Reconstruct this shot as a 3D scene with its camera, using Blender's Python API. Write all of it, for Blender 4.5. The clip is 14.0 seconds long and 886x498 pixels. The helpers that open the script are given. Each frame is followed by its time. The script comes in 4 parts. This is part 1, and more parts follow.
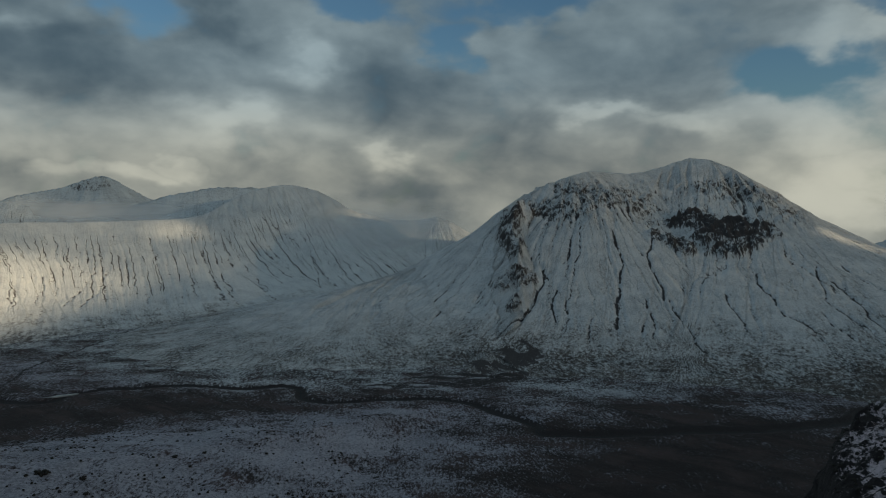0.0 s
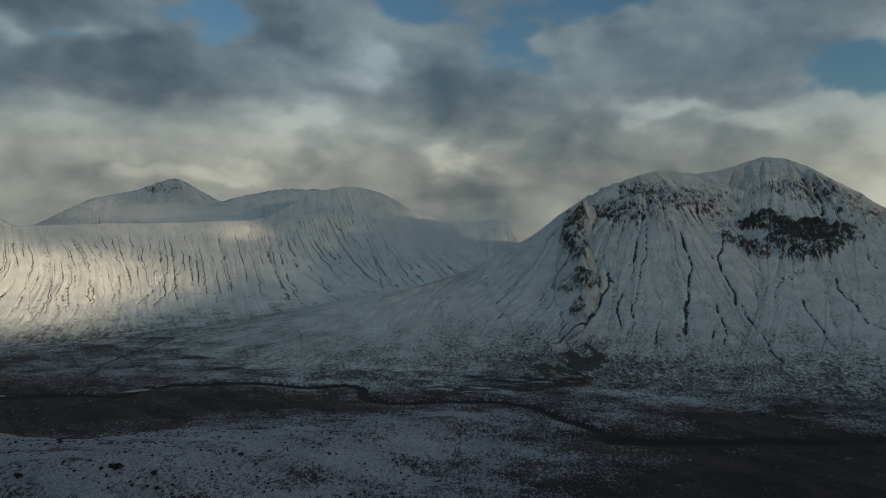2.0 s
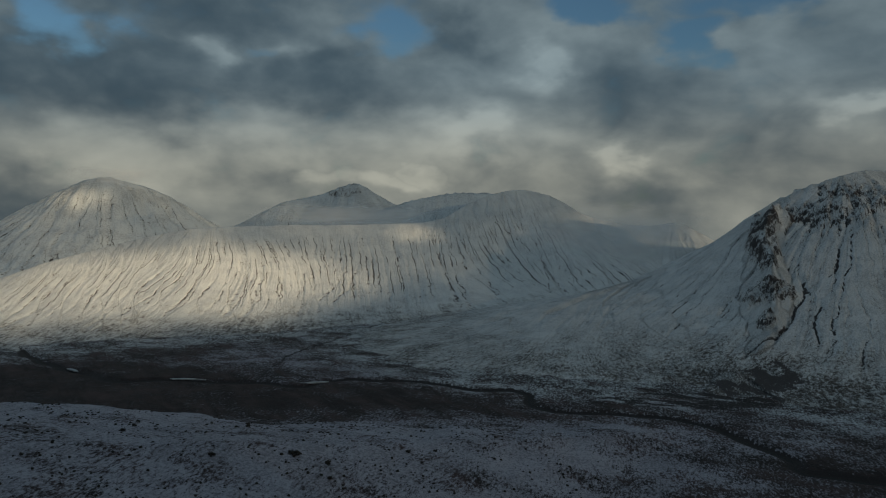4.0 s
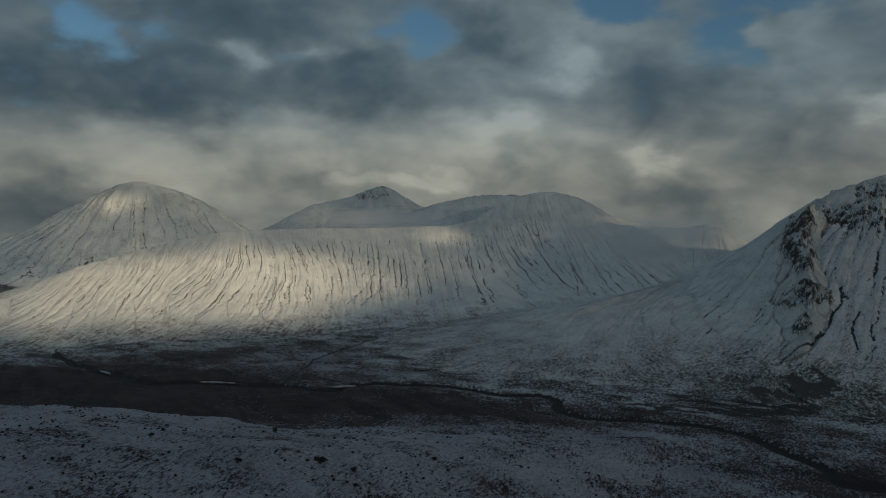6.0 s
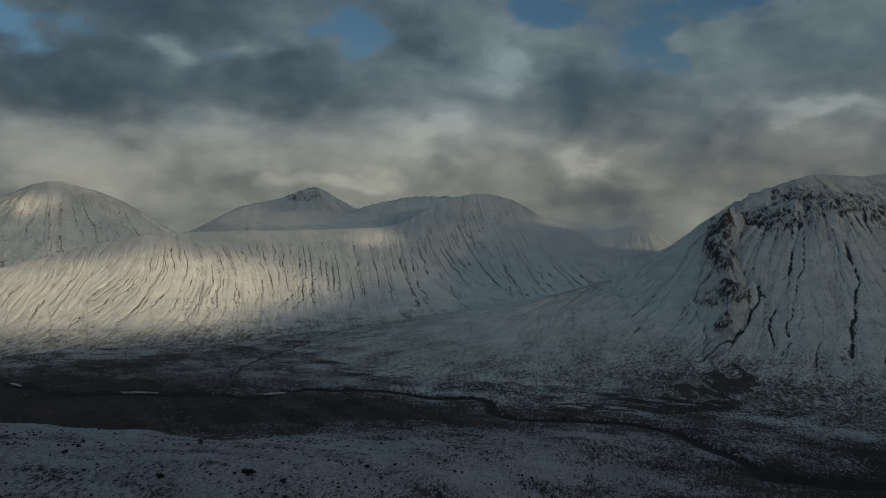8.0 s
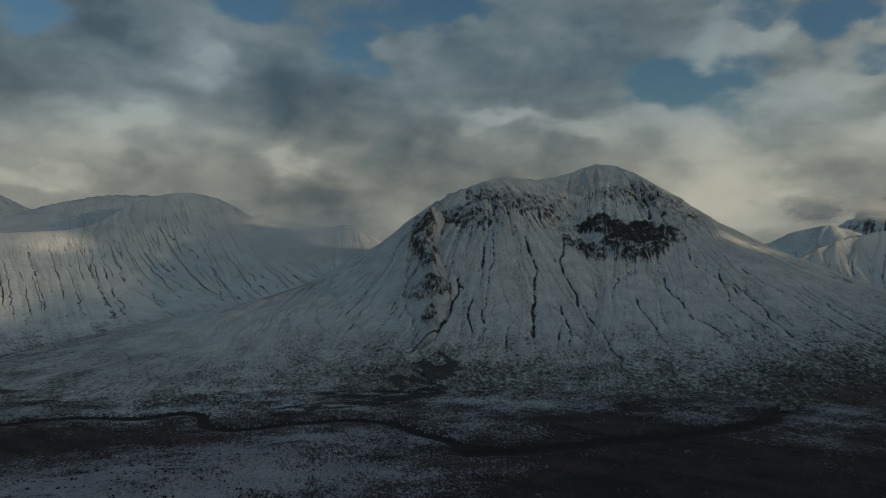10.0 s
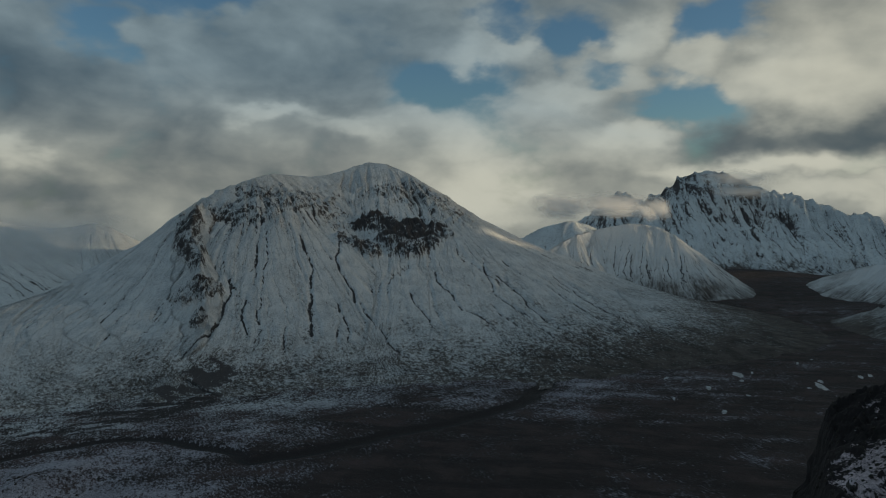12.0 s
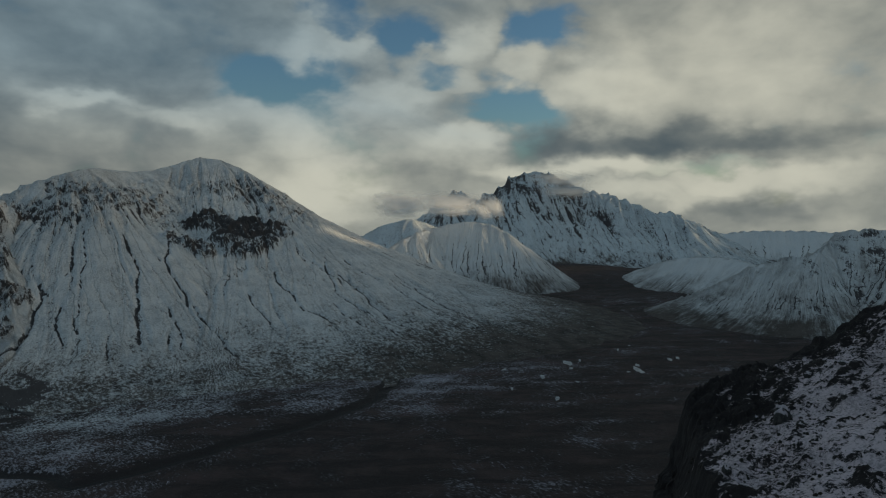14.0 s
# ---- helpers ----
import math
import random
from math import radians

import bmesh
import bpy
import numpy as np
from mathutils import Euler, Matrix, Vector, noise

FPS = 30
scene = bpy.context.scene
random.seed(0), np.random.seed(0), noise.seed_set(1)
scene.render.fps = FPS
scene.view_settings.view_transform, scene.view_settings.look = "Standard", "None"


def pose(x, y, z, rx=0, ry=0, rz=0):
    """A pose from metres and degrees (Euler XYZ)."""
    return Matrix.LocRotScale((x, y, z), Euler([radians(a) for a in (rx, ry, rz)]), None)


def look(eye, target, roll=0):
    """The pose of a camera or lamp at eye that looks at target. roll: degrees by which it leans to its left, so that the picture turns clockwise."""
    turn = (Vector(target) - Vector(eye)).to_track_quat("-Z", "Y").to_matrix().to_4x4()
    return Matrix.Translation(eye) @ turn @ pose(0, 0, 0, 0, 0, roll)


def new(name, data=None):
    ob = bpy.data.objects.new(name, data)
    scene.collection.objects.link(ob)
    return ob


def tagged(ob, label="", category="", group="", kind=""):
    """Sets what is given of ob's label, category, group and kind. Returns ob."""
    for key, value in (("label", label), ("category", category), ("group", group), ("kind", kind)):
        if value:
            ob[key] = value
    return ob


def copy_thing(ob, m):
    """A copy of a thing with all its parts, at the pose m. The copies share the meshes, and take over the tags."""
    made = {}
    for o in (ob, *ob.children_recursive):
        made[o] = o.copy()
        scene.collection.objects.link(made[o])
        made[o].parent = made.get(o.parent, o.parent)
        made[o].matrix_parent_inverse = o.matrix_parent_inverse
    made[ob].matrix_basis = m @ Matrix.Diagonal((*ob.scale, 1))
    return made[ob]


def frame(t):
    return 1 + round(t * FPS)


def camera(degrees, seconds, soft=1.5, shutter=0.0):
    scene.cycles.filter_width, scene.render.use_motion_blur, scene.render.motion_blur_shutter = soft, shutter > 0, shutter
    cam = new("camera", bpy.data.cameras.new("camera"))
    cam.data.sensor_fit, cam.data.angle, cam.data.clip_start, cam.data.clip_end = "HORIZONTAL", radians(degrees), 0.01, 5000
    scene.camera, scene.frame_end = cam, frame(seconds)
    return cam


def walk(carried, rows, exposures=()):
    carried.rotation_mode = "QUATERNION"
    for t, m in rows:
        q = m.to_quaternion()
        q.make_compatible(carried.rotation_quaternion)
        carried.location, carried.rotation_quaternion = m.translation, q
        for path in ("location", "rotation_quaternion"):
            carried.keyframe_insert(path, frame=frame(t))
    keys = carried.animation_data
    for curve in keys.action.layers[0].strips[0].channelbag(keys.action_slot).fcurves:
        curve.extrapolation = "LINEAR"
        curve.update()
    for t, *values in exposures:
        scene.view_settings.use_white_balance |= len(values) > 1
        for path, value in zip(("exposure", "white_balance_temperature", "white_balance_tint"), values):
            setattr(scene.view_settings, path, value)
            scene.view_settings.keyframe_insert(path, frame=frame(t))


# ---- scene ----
# ================= camera =================
cam = camera(65.74, 14.0, soft=1.0)
# seconds, x, y, z, yaw (to the left from +y), pitch, roll
PATH = [
    (0.00, 0.0, 0.0, 380.0, -0.00, -3.67, 0.24),
    (0.50, -0.5, 2.3, 380.3, -0.25, -3.68, 0.19),
    (1.00, -1.2, 4.7, 380.3, -0.41, -3.69, 0.21),
    (1.50, -2.6, 8.0, 380.5, 1.03, -3.65, 0.16),
    (2.00, -4.5, 12.5, 379.6, 5.06, -3.58, 0.17),
    (2.50, -6.3, 18.1, 378.5, 10.62, -3.50, 0.23),
    (3.00, -7.5, 24.0, 377.5, 14.04, -3.44, 0.21),
    (3.50, -8.3, 29.4, 376.9, 16.85, -3.34, 0.22),
    (4.00, -8.8, 33.9, 376.9, 19.11, -3.30, 0.24),
    (4.20, -8.9, 35.2, 377.2, 20.02, -3.27, 0.15),
    (4.50, -9.0, 36.8, 377.8, 21.16, -3.24, 0.00),
    (4.75, -8.9, 38.0, 378.4, 21.77, -3.22, -0.06),
    (5.00, -8.8, 39.0, 379.1, 22.12, -3.21, -0.09),
    (5.30, -8.7, 40.2, 380.0, 22.22, -3.20, -0.08),
    (5.50, -8.7, 40.9, 380.6, 22.13, -3.19, -0.06),
    (6.00, -8.6, 42.7, 382.0, 21.47, -3.19, -0.01),
    (6.30, -8.6, 44.0, 382.8, 20.84, -3.18, 0.00),
    (6.50, -8.7, 44.8, 383.3, 20.43, -3.18, -0.01),
    (7.00, -9.1, 47.3, 384.3, 19.78, -3.16, -0.03),
    (7.20, -9.3, 48.4, 384.6, 19.44, -3.13, -0.05),
    (7.50, -9.5, 50.2, 385.0, 18.61, -3.11, -0.05),
    (7.75, -9.6, 51.7, 385.3, 17.47, -3.11, -0.02),
    (8.00, -9.8, 53.3, 385.6, 15.96, -3.12, 0.01),
    (8.25, -10.0, 54.9, 385.9, 14.08, -3.14, 0.04),
    (8.50, -10.2, 56.4, 386.1, 11.85, -3.16, 0.05),
    (8.75, -10.5, 57.9, 386.3, 9.31, -3.18, 0.04),
    (9.00, -10.9, 59.4, 386.6, 6.45, -3.20, -0.00),
    (9.30, -11.6, 61.0, 386.9, 2.66, -3.20, -0.12),
    (9.50, -12.2, 62.0, 387.0, -0.10, -3.19, -0.21),
    (10.00, -14.7, 64.3, 387.2, -7.81, -3.24, -0.27),
    (10.50, -17.9, 66.3, 387.2, -13.77, -3.34, -0.29),
    (11.00, -21.1, 68.5, 387.2, -19.16, -3.41, -0.30),
    (11.50, -24.2, 70.8, 387.5, -22.81, -3.48, -0.27),
    (12.00, -27.4, 73.4, 387.9, -26.83, -3.55, -0.19),
    (12.50, -30.4, 76.1, 388.4, -30.07, -3.59, -0.17),
    (13.00, -33.0, 78.8, 389.0, -33.48, -3.65, -0.09),
    (13.50, -35.2, 80.8, 389.7, -36.58, -3.71, -0.02),
    (14.00, -37.6, 83.1, 390.5, -40.39, -3.76, 0.06),
]


def heading(yaw, pitch):
    a, b = radians(yaw), radians(pitch)
    return Vector((-math.sin(a) * math.cos(b), math.cos(a) * math.cos(b), math.sin(b)))


walk(cam, [(t, look((x, y, z), Vector((x, y, z)) + heading(a, p) * 100, r)) for t, x, y, z, a, p, r in PATH],
     [(0, -0.05), (2, -0.07), (3, -0.2), (4, -0.32), (6.5, -0.43), (7.2, -0.46), (9.5, -0.45), (10, -0.36), (11, -0.15), (12.5, -0.03), (14, 0.0)])

# ================= world, sun, exposure =================
SUN_AZ, SUN_EL = 118.0, 10.0         # degrees to the right of +y, above the horizon


def toward(az, el):
    a, b = radians(az), radians(el)
    return Vector((math.sin(a) * math.cos(b), math.cos(a) * math.cos(b), math.sin(b)))


class Nodes:
    """Short hand for building node trees."""

    def __init__(self, tree):
        self.tree = tree
        tree.nodes.clear()

    def add(self, kind, out=0, **inputs):
        n = self.tree.nodes.new(kind)
        for key, value in inputs.items():
            slot = int(key[1:]) if key[0] == "i" and key[1:].isdigit() else key.replace("_", " ")
            self.put(n.inputs[slot], value)
        return n.outputs[out] if len(n.outputs) else n

    def put(self, socket, value):
        if isinstance(value, bpy.types.NodeSocket):
            self.tree.links.new(value, socket)
        else:
            socket.default_value = value

    def math(self, op, a, b=0.0, c=0.0):
        s = self.add("ShaderNodeMath", i0=a, i1=b, i2=c)
        s.node.operation = op
        return s

    def vec(self, op, a, b=(0, 0, 0), out=0):
        s = self.add("ShaderNodeVectorMath", out, i0=a, i1=b)
        s.node.operation = op
        return s

    def layer(self, name):
        s = self.add("ShaderNodeAttribute", 2)
        s.node.attribute_name = name
        return s

    def noise(self, vector, scale, detail=4.0, rough=0.5, warp=0.0, out=0):
        return self.add("ShaderNodeTexNoise", out, Vector=vector, Scale=scale, Detail=detail, Roughness=rough, Distortion=warp)

    def span(self, value, low, high, to_low=0.0, to_high=1.0):
        s = self.add("ShaderNodeMapRange", i0=value, i1=low, i2=high, i3=to_low, i4=to_high)
        s.node.interpolation_type = "SMOOTHSTEP"
        return s

    def mix(self, factor, a, b):
        n = self.tree.nodes.new("ShaderNodeMix")
        n.data_type = "RGBA"
        self.put(n.inputs[0], factor)
        for slot, v in ((6, a), (7, b)):
            self.put(n.inputs[slot], v if isinstance(v, bpy.types.NodeSocket) else (*v, 1.0))
        return n.outputs[2]


# places in the sky: azimuth, elevation, half-width across and in height (degrees), strength
# gaps that show blue
BLUE = [(-6.6, 15.8, 3.3, 1.4, 0.8), (1, 12.7, 2.6, 2.1, 0.8), (7.6, 15.8, 6.1, 1.3, 0.8), (27.5, 10.1, 4.2, 2, 1), (32.1, 14.8, 3.4, 1.2, 0.8), (-23.7, 14.2, 3.2, 1.8, 0.7), (-48.4, 12.8, 2.8, 1.7, 0.7), (-33.4, 12.4, 2.1, 0.8, 0.4), (37.3, 13.4, 3.2, 2.2, 1), (40, 10.5, 3.2, 1, 0.7), (49.2, 14.2, 2.8, 2.1, 0.9), (47, 8.3, 3.1, 2.1, 1), (62.4, 3.2, 3.3, 0.6, 0.35)]
# sunlit heads of cloud
HEADS = [(-11, 11.8, 2.2, 1.4, 0.65), (-16.8, 6.7, 2.8, 1.2, 0.7), (-4.4, 4.2, 1.6, 1, 0.65), (13.6, 7.6, 3.8, 0.6, 0.6), (20.4, 7.1, 2.8, 0.8, 0.5), (-31.7, 12.3, 1.4, 0.8, 0.35), (29.4, 12.6, 3, 1.7, 0.5), (-36.5, 12, 1.4, 0.8, 0.4), (32.1, 12.7, 2.8, 1.5, 0.65), (43.2, 13, 2.7, 1.8, 0.65), (41.9, 9.8, 2.8, 0.9, 0.4), (42.3, 5.5, 3.3, 1, 0.5), (48.3, 11.4, 2.1, 1.7, 0.5), (52.7, 8.8, 4.3, 1.9, 0.6), (37.3, 9.2, 5.2, 1.2, 0.5)]
# broad pale cloud, glowing low down
GLOW = [(-21.2, 3.3, 2.4, 0.7, 0.4), (-24.6, 2.8, 3, 0.7, 0.4), (-29.6, 2.7, 2.4, 0.7, 0.3), (30.6, 6.1, 5.7, 2.6, 0.5), (30.8, 1.5, 5, 3, 0.65), (6.8, 9.8, 4.3, 1.9, 0.2), (-21.6, 5.3, 12.3, 2.4, 0.22), (-33.5, 6.3, 8, 1.9, 0.3), (-43.7, 3.6, 7.1, 2.8, 0.35), (38.5, 4.8, 7.1, 2, 0.45), (63.1, 10.4, 8, 3.8, 0.4), (52.4, 2.8, 9, 0.8, 0.7), (64.9, 1.8, 7.6, 1.2, 0.65), (57.5, 0.8, 9.4, 0.9, 0.45), (67.5, 7.2, 3.8, 1.2, 0.3), (85, 6, 14, 6, 0.5)]
# heavy grey cloud
HEAVY = [(-29.4, 9.8, 7.5, 3.0, 1.0), (-23, 10.7, 4.3, 1.9, 0.6), (-1.5, 1.1, 6.6, 1.3, 0.55), (-17.9, 3.6, 2.8, 0.8, 0.5), (-3.9, 9, 5.6, 2.6, 0.55), (13, 11, 6.5, 2.2, 0.4), (-46.6, 9.8, 10.4, 3.4, 1.1), (-51.9, 0.5, 3.8, 2.8, 1.3), (-32.7, 2.7, 1.9, 0.9, 0.4), (-18.3, 13.8, 2.8, 2.0, 0.8), (-39, 15, 7, 2.4, 0.9), (45.5, 5, 3.3, 0.7, 0.7), (57.8, 5, 15.6, 1.0, 1.1), (68.3, 4.5, 5.7, 0.9, 0.5), (18.4, 10.6, 4.7, 2.1, 0.4), (7, 4.5, 4.7, 3, 0.4), (64.6, -0.5, 5.7, 0.8, 0.5)]

world = bpy.data.worlds.new("sky")
scene.world = world
world.use_nodes = True
k = Nodes(world.node_tree)
ray = k.vec("NORMALIZE", k.add("ShaderNodeTexCoord"))
sky = k.add("ShaderNodeTexSky")
sky.node.sky_type, sky.node.sun_disc, sky.node.altitude = "NISHITA", False, 400.0
sky.node.sun_elevation, sky.node.sun_rotation = radians(SUN_EL), radians(SUN_AZ)
up = k.add("ShaderNodeSeparateXYZ", 2, i0=ray)
flat = k.vec("MULTIPLY", ray, (1, 1, 1.7))
wob = k.vec("SUBTRACT", k.noise(flat, 11.0, 4.0, 0.48, out=1), (0.5, 0.5, 0.5))
bent = k.vec("ADD", ray, k.vec("MULTIPLY", wob, (0.17, 0.17, 0.09)))
az = k.math("MULTIPLY", k.math("ARCTAN2", k.add("ShaderNodeSeparateXYZ", i0=bent), k.add("ShaderNodeSeparateXYZ", 1, i0=bent)), 57.2958)
el = k.math("MULTIPLY", k.math("ARCSINE", k.add("ShaderNodeSeparateXYZ", 2, i0=bent)), 57.2958)


def blobs(places):
    total = None
    for a, e, wa, we, share in places:
        da = k.math("DIVIDE", k.math("SUBTRACT", az, float(a)), float(wa))
        de = k.math("DIVIDE", k.math("SUBTRACT", el, float(e)), float(we))
        r = k.math("ADD", k.math("MULTIPLY", da, da), k.math("MULTIPLY", de, de))
        g = k.math("DIVIDE", float(share), k.math("ADD", 1.0, k.math("MULTIPLY", r, r)))
        total = g if total is None else k.math("MAXIMUM", total, g)
    return total


gap, heads, glow, heavy = blobs(BLUE), blobs(HEADS), blobs(GLOW), blobs(HEAVY)
sunward = toward(SUN_AZ, 35.0) * 0.028
puffs = k.noise(flat, 8.0, 5.0, 0.46, 0.2)
toward_sun = k.noise(k.vec("ADD", flat, tuple(sunward)), 8.0, 5.0, 0.46, 0.2)
billow = k.math("SUBTRACT", puffs, toward_sun)
small = k.noise(flat, 24.0, 4.0, 0.48, 0.2)
broad = k.noise(flat, 2.6, 3.0, 0.5)
thick = k.math("ADD", k.math("MULTIPLY", k.math("SUBTRACT", puffs, 0.5), 1.2), k.math("MULTIPLY", k.math("SUBTRACT", small, 0.5), 0.5))
thick = k.math("ADD", thick, k.math("SUBTRACT", k.math("MULTIPLY", heads, 0.55), gap))
cover = k.span(thick, -0.78, -0.08)
tone = k.math("ADD", k.math("MULTIPLY", puffs, 0.30), k.math("ADD", k.math("MULTIPLY", broad, 0.25), 0.27))
tone = k.math("ADD", tone, k.math("ADD", k.math("MULTIPLY", billow, 0.42), k.math("MULTIPLY", k.math("SUBTRACT", small, 0.5), 0.12)))
tone = k.math("ADD", tone, k.math("SUBTRACT", k.math("ADD", k.math("MULTIPLY", heads, 0.52), k.math("MULTIPLY", glow, 0.66)), k.math("MULTIPLY", heavy, 0.22)))
tone = k.span(tone, 0.16, 1.10)
low_band = k.math("MAXIMUM", k.span(up, 0.03, 0.20, 0.86, 0.0), k.math("MULTIPLY", k.span(az, 18.0, 60.0, 0.0, 0.9), k.span(az, 120.0, 165.0, 1.0, 0.0)))
overhead = k.span(up, 0.34, 0.60, 0.0, 1.0)
grey = k.mix(tone, (0.053, 0.090, 0.120), (0.335, 0.425, 0.455))
warm = k.mix(tone, (0.064, 0.089, 0.103), (0.57, 0.555, 0.45))
cloud = k.mix(low_band, grey, warm)
blue = k.vec("MULTIPLY", sky, (0.046, 0.066, 0.080))
k.add("ShaderNodeOutputWorld", Surface=k.add("ShaderNodeBackground", Color=k.mix(overhead, k.mix(cover, blue, cloud), k.vec("MULTIPLY", k.mix(cover, blue, cloud), (0.76, 0.84, 0.93))), Strength=1.0))

sun = new("sun", bpy.data.lights.new("sun", "SUN"))
sun.data.energy, sun.data.angle, sun.data.color = 4.6, radians(0.6), (1.0, 0.78, 0.49)
sun.matrix_world = look((0, 0, 0), -toward(SUN_AZ, SUN_EL))


# ================= materials =================
def material(name):
    m = bpy.data.materials.new(name)
    m.use_nodes = True
    return m, Nodes(m.node_tree)


def finish(k, colour, rough, bump=None, strength=0.5, distance=1.0):
    bsdf = k.tree.nodes.new("ShaderNodeBsdfPrincipled")
    k.put(bsdf.inputs["Base Color"], colour if isinstance(colour, bpy.types.NodeSocket) else (*colour, 1.0))
    k.put(bsdf.inputs["Roughness"], rough)
    if bump is not None:
        k.put(bsdf.inputs["Normal"], k.add("ShaderNodeBump", Strength=strength, Distance=distance, Height=bump))
    k.add("ShaderNodeOutputMaterial", Surface=bsdf.outputs[0])


def snow_hill(name, snow=(0.70, 0.76, 0.81), rock=(0.070, 0.064, 0.066), heath=(0.066, 0.056, 0.050), fine=0.12, depth=2.0, runnel=0.0, fleck=3.6, blotch=1.2, thaw=(0.32, 0.85), clump=0.0, worn=0.55, streak=0.42, calm=1.0, dark_rock=1.0, pale_snow=None, bands=False):
    """Snow over rock and heather: the mesh tells how bare (rock) and how grassy (heath) each place is."""
    m, k = material(name)
    at = k.add("ShaderNodeTexCoord", 3)
    bare, grass = k.layer("bare"), k.layer("heath")
    down = k.vec("MULTIPLY", at, (1.0, 0.45, 0.45))
    grain = k.noise(down, fine, 8.0, 0.74)
    speck = k.noise(down, fine * 2.0, 5.0, 0.80)
    if runnel:
        tick = k.add("ShaderNodeCombineXYZ", i0=k.layer("across"), i1=k.math("MULTIPLY", k.layer("downhill"), 0.22), i2=0.0)
        speck = k.math("ADD", k.math("MULTIPLY", speck, 0.35), k.math("MULTIPLY", k.noise(tick, fine * 1.7, 5.0, 0.76, 0.5), 0.65))
    patch = k.noise(at, fine * 0.12, 4.0, 0.6)
    grit = k.noise(at, fine * 1.7, 3.0, 0.7)
    height = k.math("ADD", grain, k.math("MULTIPLY", speck, 0.5))
    if runnel:
        lane = k.add("ShaderNodeCombineXYZ", i0=k.layer("across"), i1=k.math("MULTIPLY", k.layer("downhill"), 0.035), i2=0.0)
        wide = k.noise(lane, runnel * 0.3, 3.0, 0.6, 0.2)
        lines = k.noise(lane, runnel, 5.0, 0.68, 0.25)
        stray = k.math("MULTIPLY", k.math("SUBTRACT", k.noise(at, 0.022, 4.0, 0.6), 0.5), 1.25)
        cell = k.tree.nodes.new("ShaderNodeTexVoronoi")
        cell.voronoi_dimensions = "1D"
        k.put(cell.inputs["W"], k.math("ADD", k.math("MULTIPLY", k.layer("across"), runnel * 0.5), stray))
        k.put(cell.inputs["Scale"], 1.0)
        pick = k.add("ShaderNodeSeparateXYZ", i0=cell.outputs["Color"])
        long = k.noise(k.add("ShaderNodeCombineXYZ", i0=k.math("MULTIPLY", pick, 40.0), i1=k.math("MULTIPLY", k.layer("downhill"), 0.0032), i2=0.0), 1.0, 3.0, 0.6)
        rill = k.math("MULTIPLY", k.span(cell.outputs["Distance"], 0.025, 0.11, 1.0, 0.0), k.span(long, 0.43, 0.53))
        height = k.math("ADD", k.math("ADD", k.math("MULTIPLY", lines, 1.0), k.math("MULTIPLY", wide, 1.6)), k.math("ADD", k.math("MULTIPLY", speck, 0.6), k.math("MULTIPLY", grit, 0.8)))
        height = k.math("SUBTRACT", height, k.math("MULTIPLY", k.math("MULTIPLY", rill, k.layer("run")), 0.9))
        bare = k.math("ADD", bare, k.math("MULTIPLY", k.math("MULTIPLY", rill, k.layer("run")), streak))
        grass = k.math("ADD", grass, k.math("MULTIPLY", k.math("SUBTRACT", 0.5, lines), 0.6))
    both = k.math("ADD", k.math("MULTIPLY", k.math("SUBTRACT", grain, 0.5), 1.5), k.math("MULTIPLY", k.math("SUBTRACT", speck, 0.5), 1.7))
    both = k.math("MULTIPLY", both, k.span(bare, 0.0, 0.5, calm, 1.0))
    rock_at = k.span(k.math("ADD", bare, both), 0.34, 0.68)
    mix_g = k.math("ADD", k.math("MULTIPLY", k.math("SUBTRACT", speck, 0.5), fleck), k.math("ADD", k.math("MULTIPLY", k.math("SUBTRACT", patch, 0.5), blotch), k.math("MULTIPLY", k.math("SUBTRACT", grain, 0.5), clump)))
    if runnel:
        mix_g = k.math("MULTIPLY", mix_g, k.span(grass, 0.1, 0.75, 0.3, 1.0))
    grass_at = k.span(k.math("ADD", grass, mix_g), *thaw)
    snows = k.mix(patch, [c * 0.86 for c in snow], [min(c * 1.08, 0.85) for c in snow])
    thin_snow = k.math("ADD", k.math("ADD", k.math("MULTIPLY", grit, 0.6), k.math("MULTIPLY", speck, 0.4)), k.math("MULTIPLY", k.math("SUBTRACT", patch, 0.5), 0.35))
    snows = k.mix(k.span(thin_snow, 0.39, 0.53), [c * worn for c in snow], snows)
    if pale_snow:
        snows = k.mix(k.layer("pale_share"), snows, k.mix(k.span(thin_snow, 0.39, 0.53), [c * 0.62 for c in pale_snow], pale_snow))
    heaths = k.mix(k.span(k.math("ADD", k.math("MULTIPLY", grain, 0.4), k.math("MULTIPLY", patch, 0.6)), 0.36, 0.66), [c * 0.3 for c in heath], [c * 1.7 for c in heath])
    if bands:
        turned = k.vec("MULTIPLY", k.add("ShaderNodeVectorRotate", Vector=at, Angle=radians(38)), (0.35, 1.5, 1.0))
        heaths = k.mix(k.span(k.noise(turned, 0.016, 5.0, 0.62, 0.4), 0.36, 0.64), [c * 0.35 for c in heath], heaths)
    rocks = k.mix(speck, [c * 0.4 * dark_rock for c in rock], [c * 1.9 * dark_rock for c in rock])
    colour = k.mix(rock_at, k.mix(grass_at, snows, heaths), rocks)
    finish(k, colour, 0.9, height, 0.8, depth)
    return m


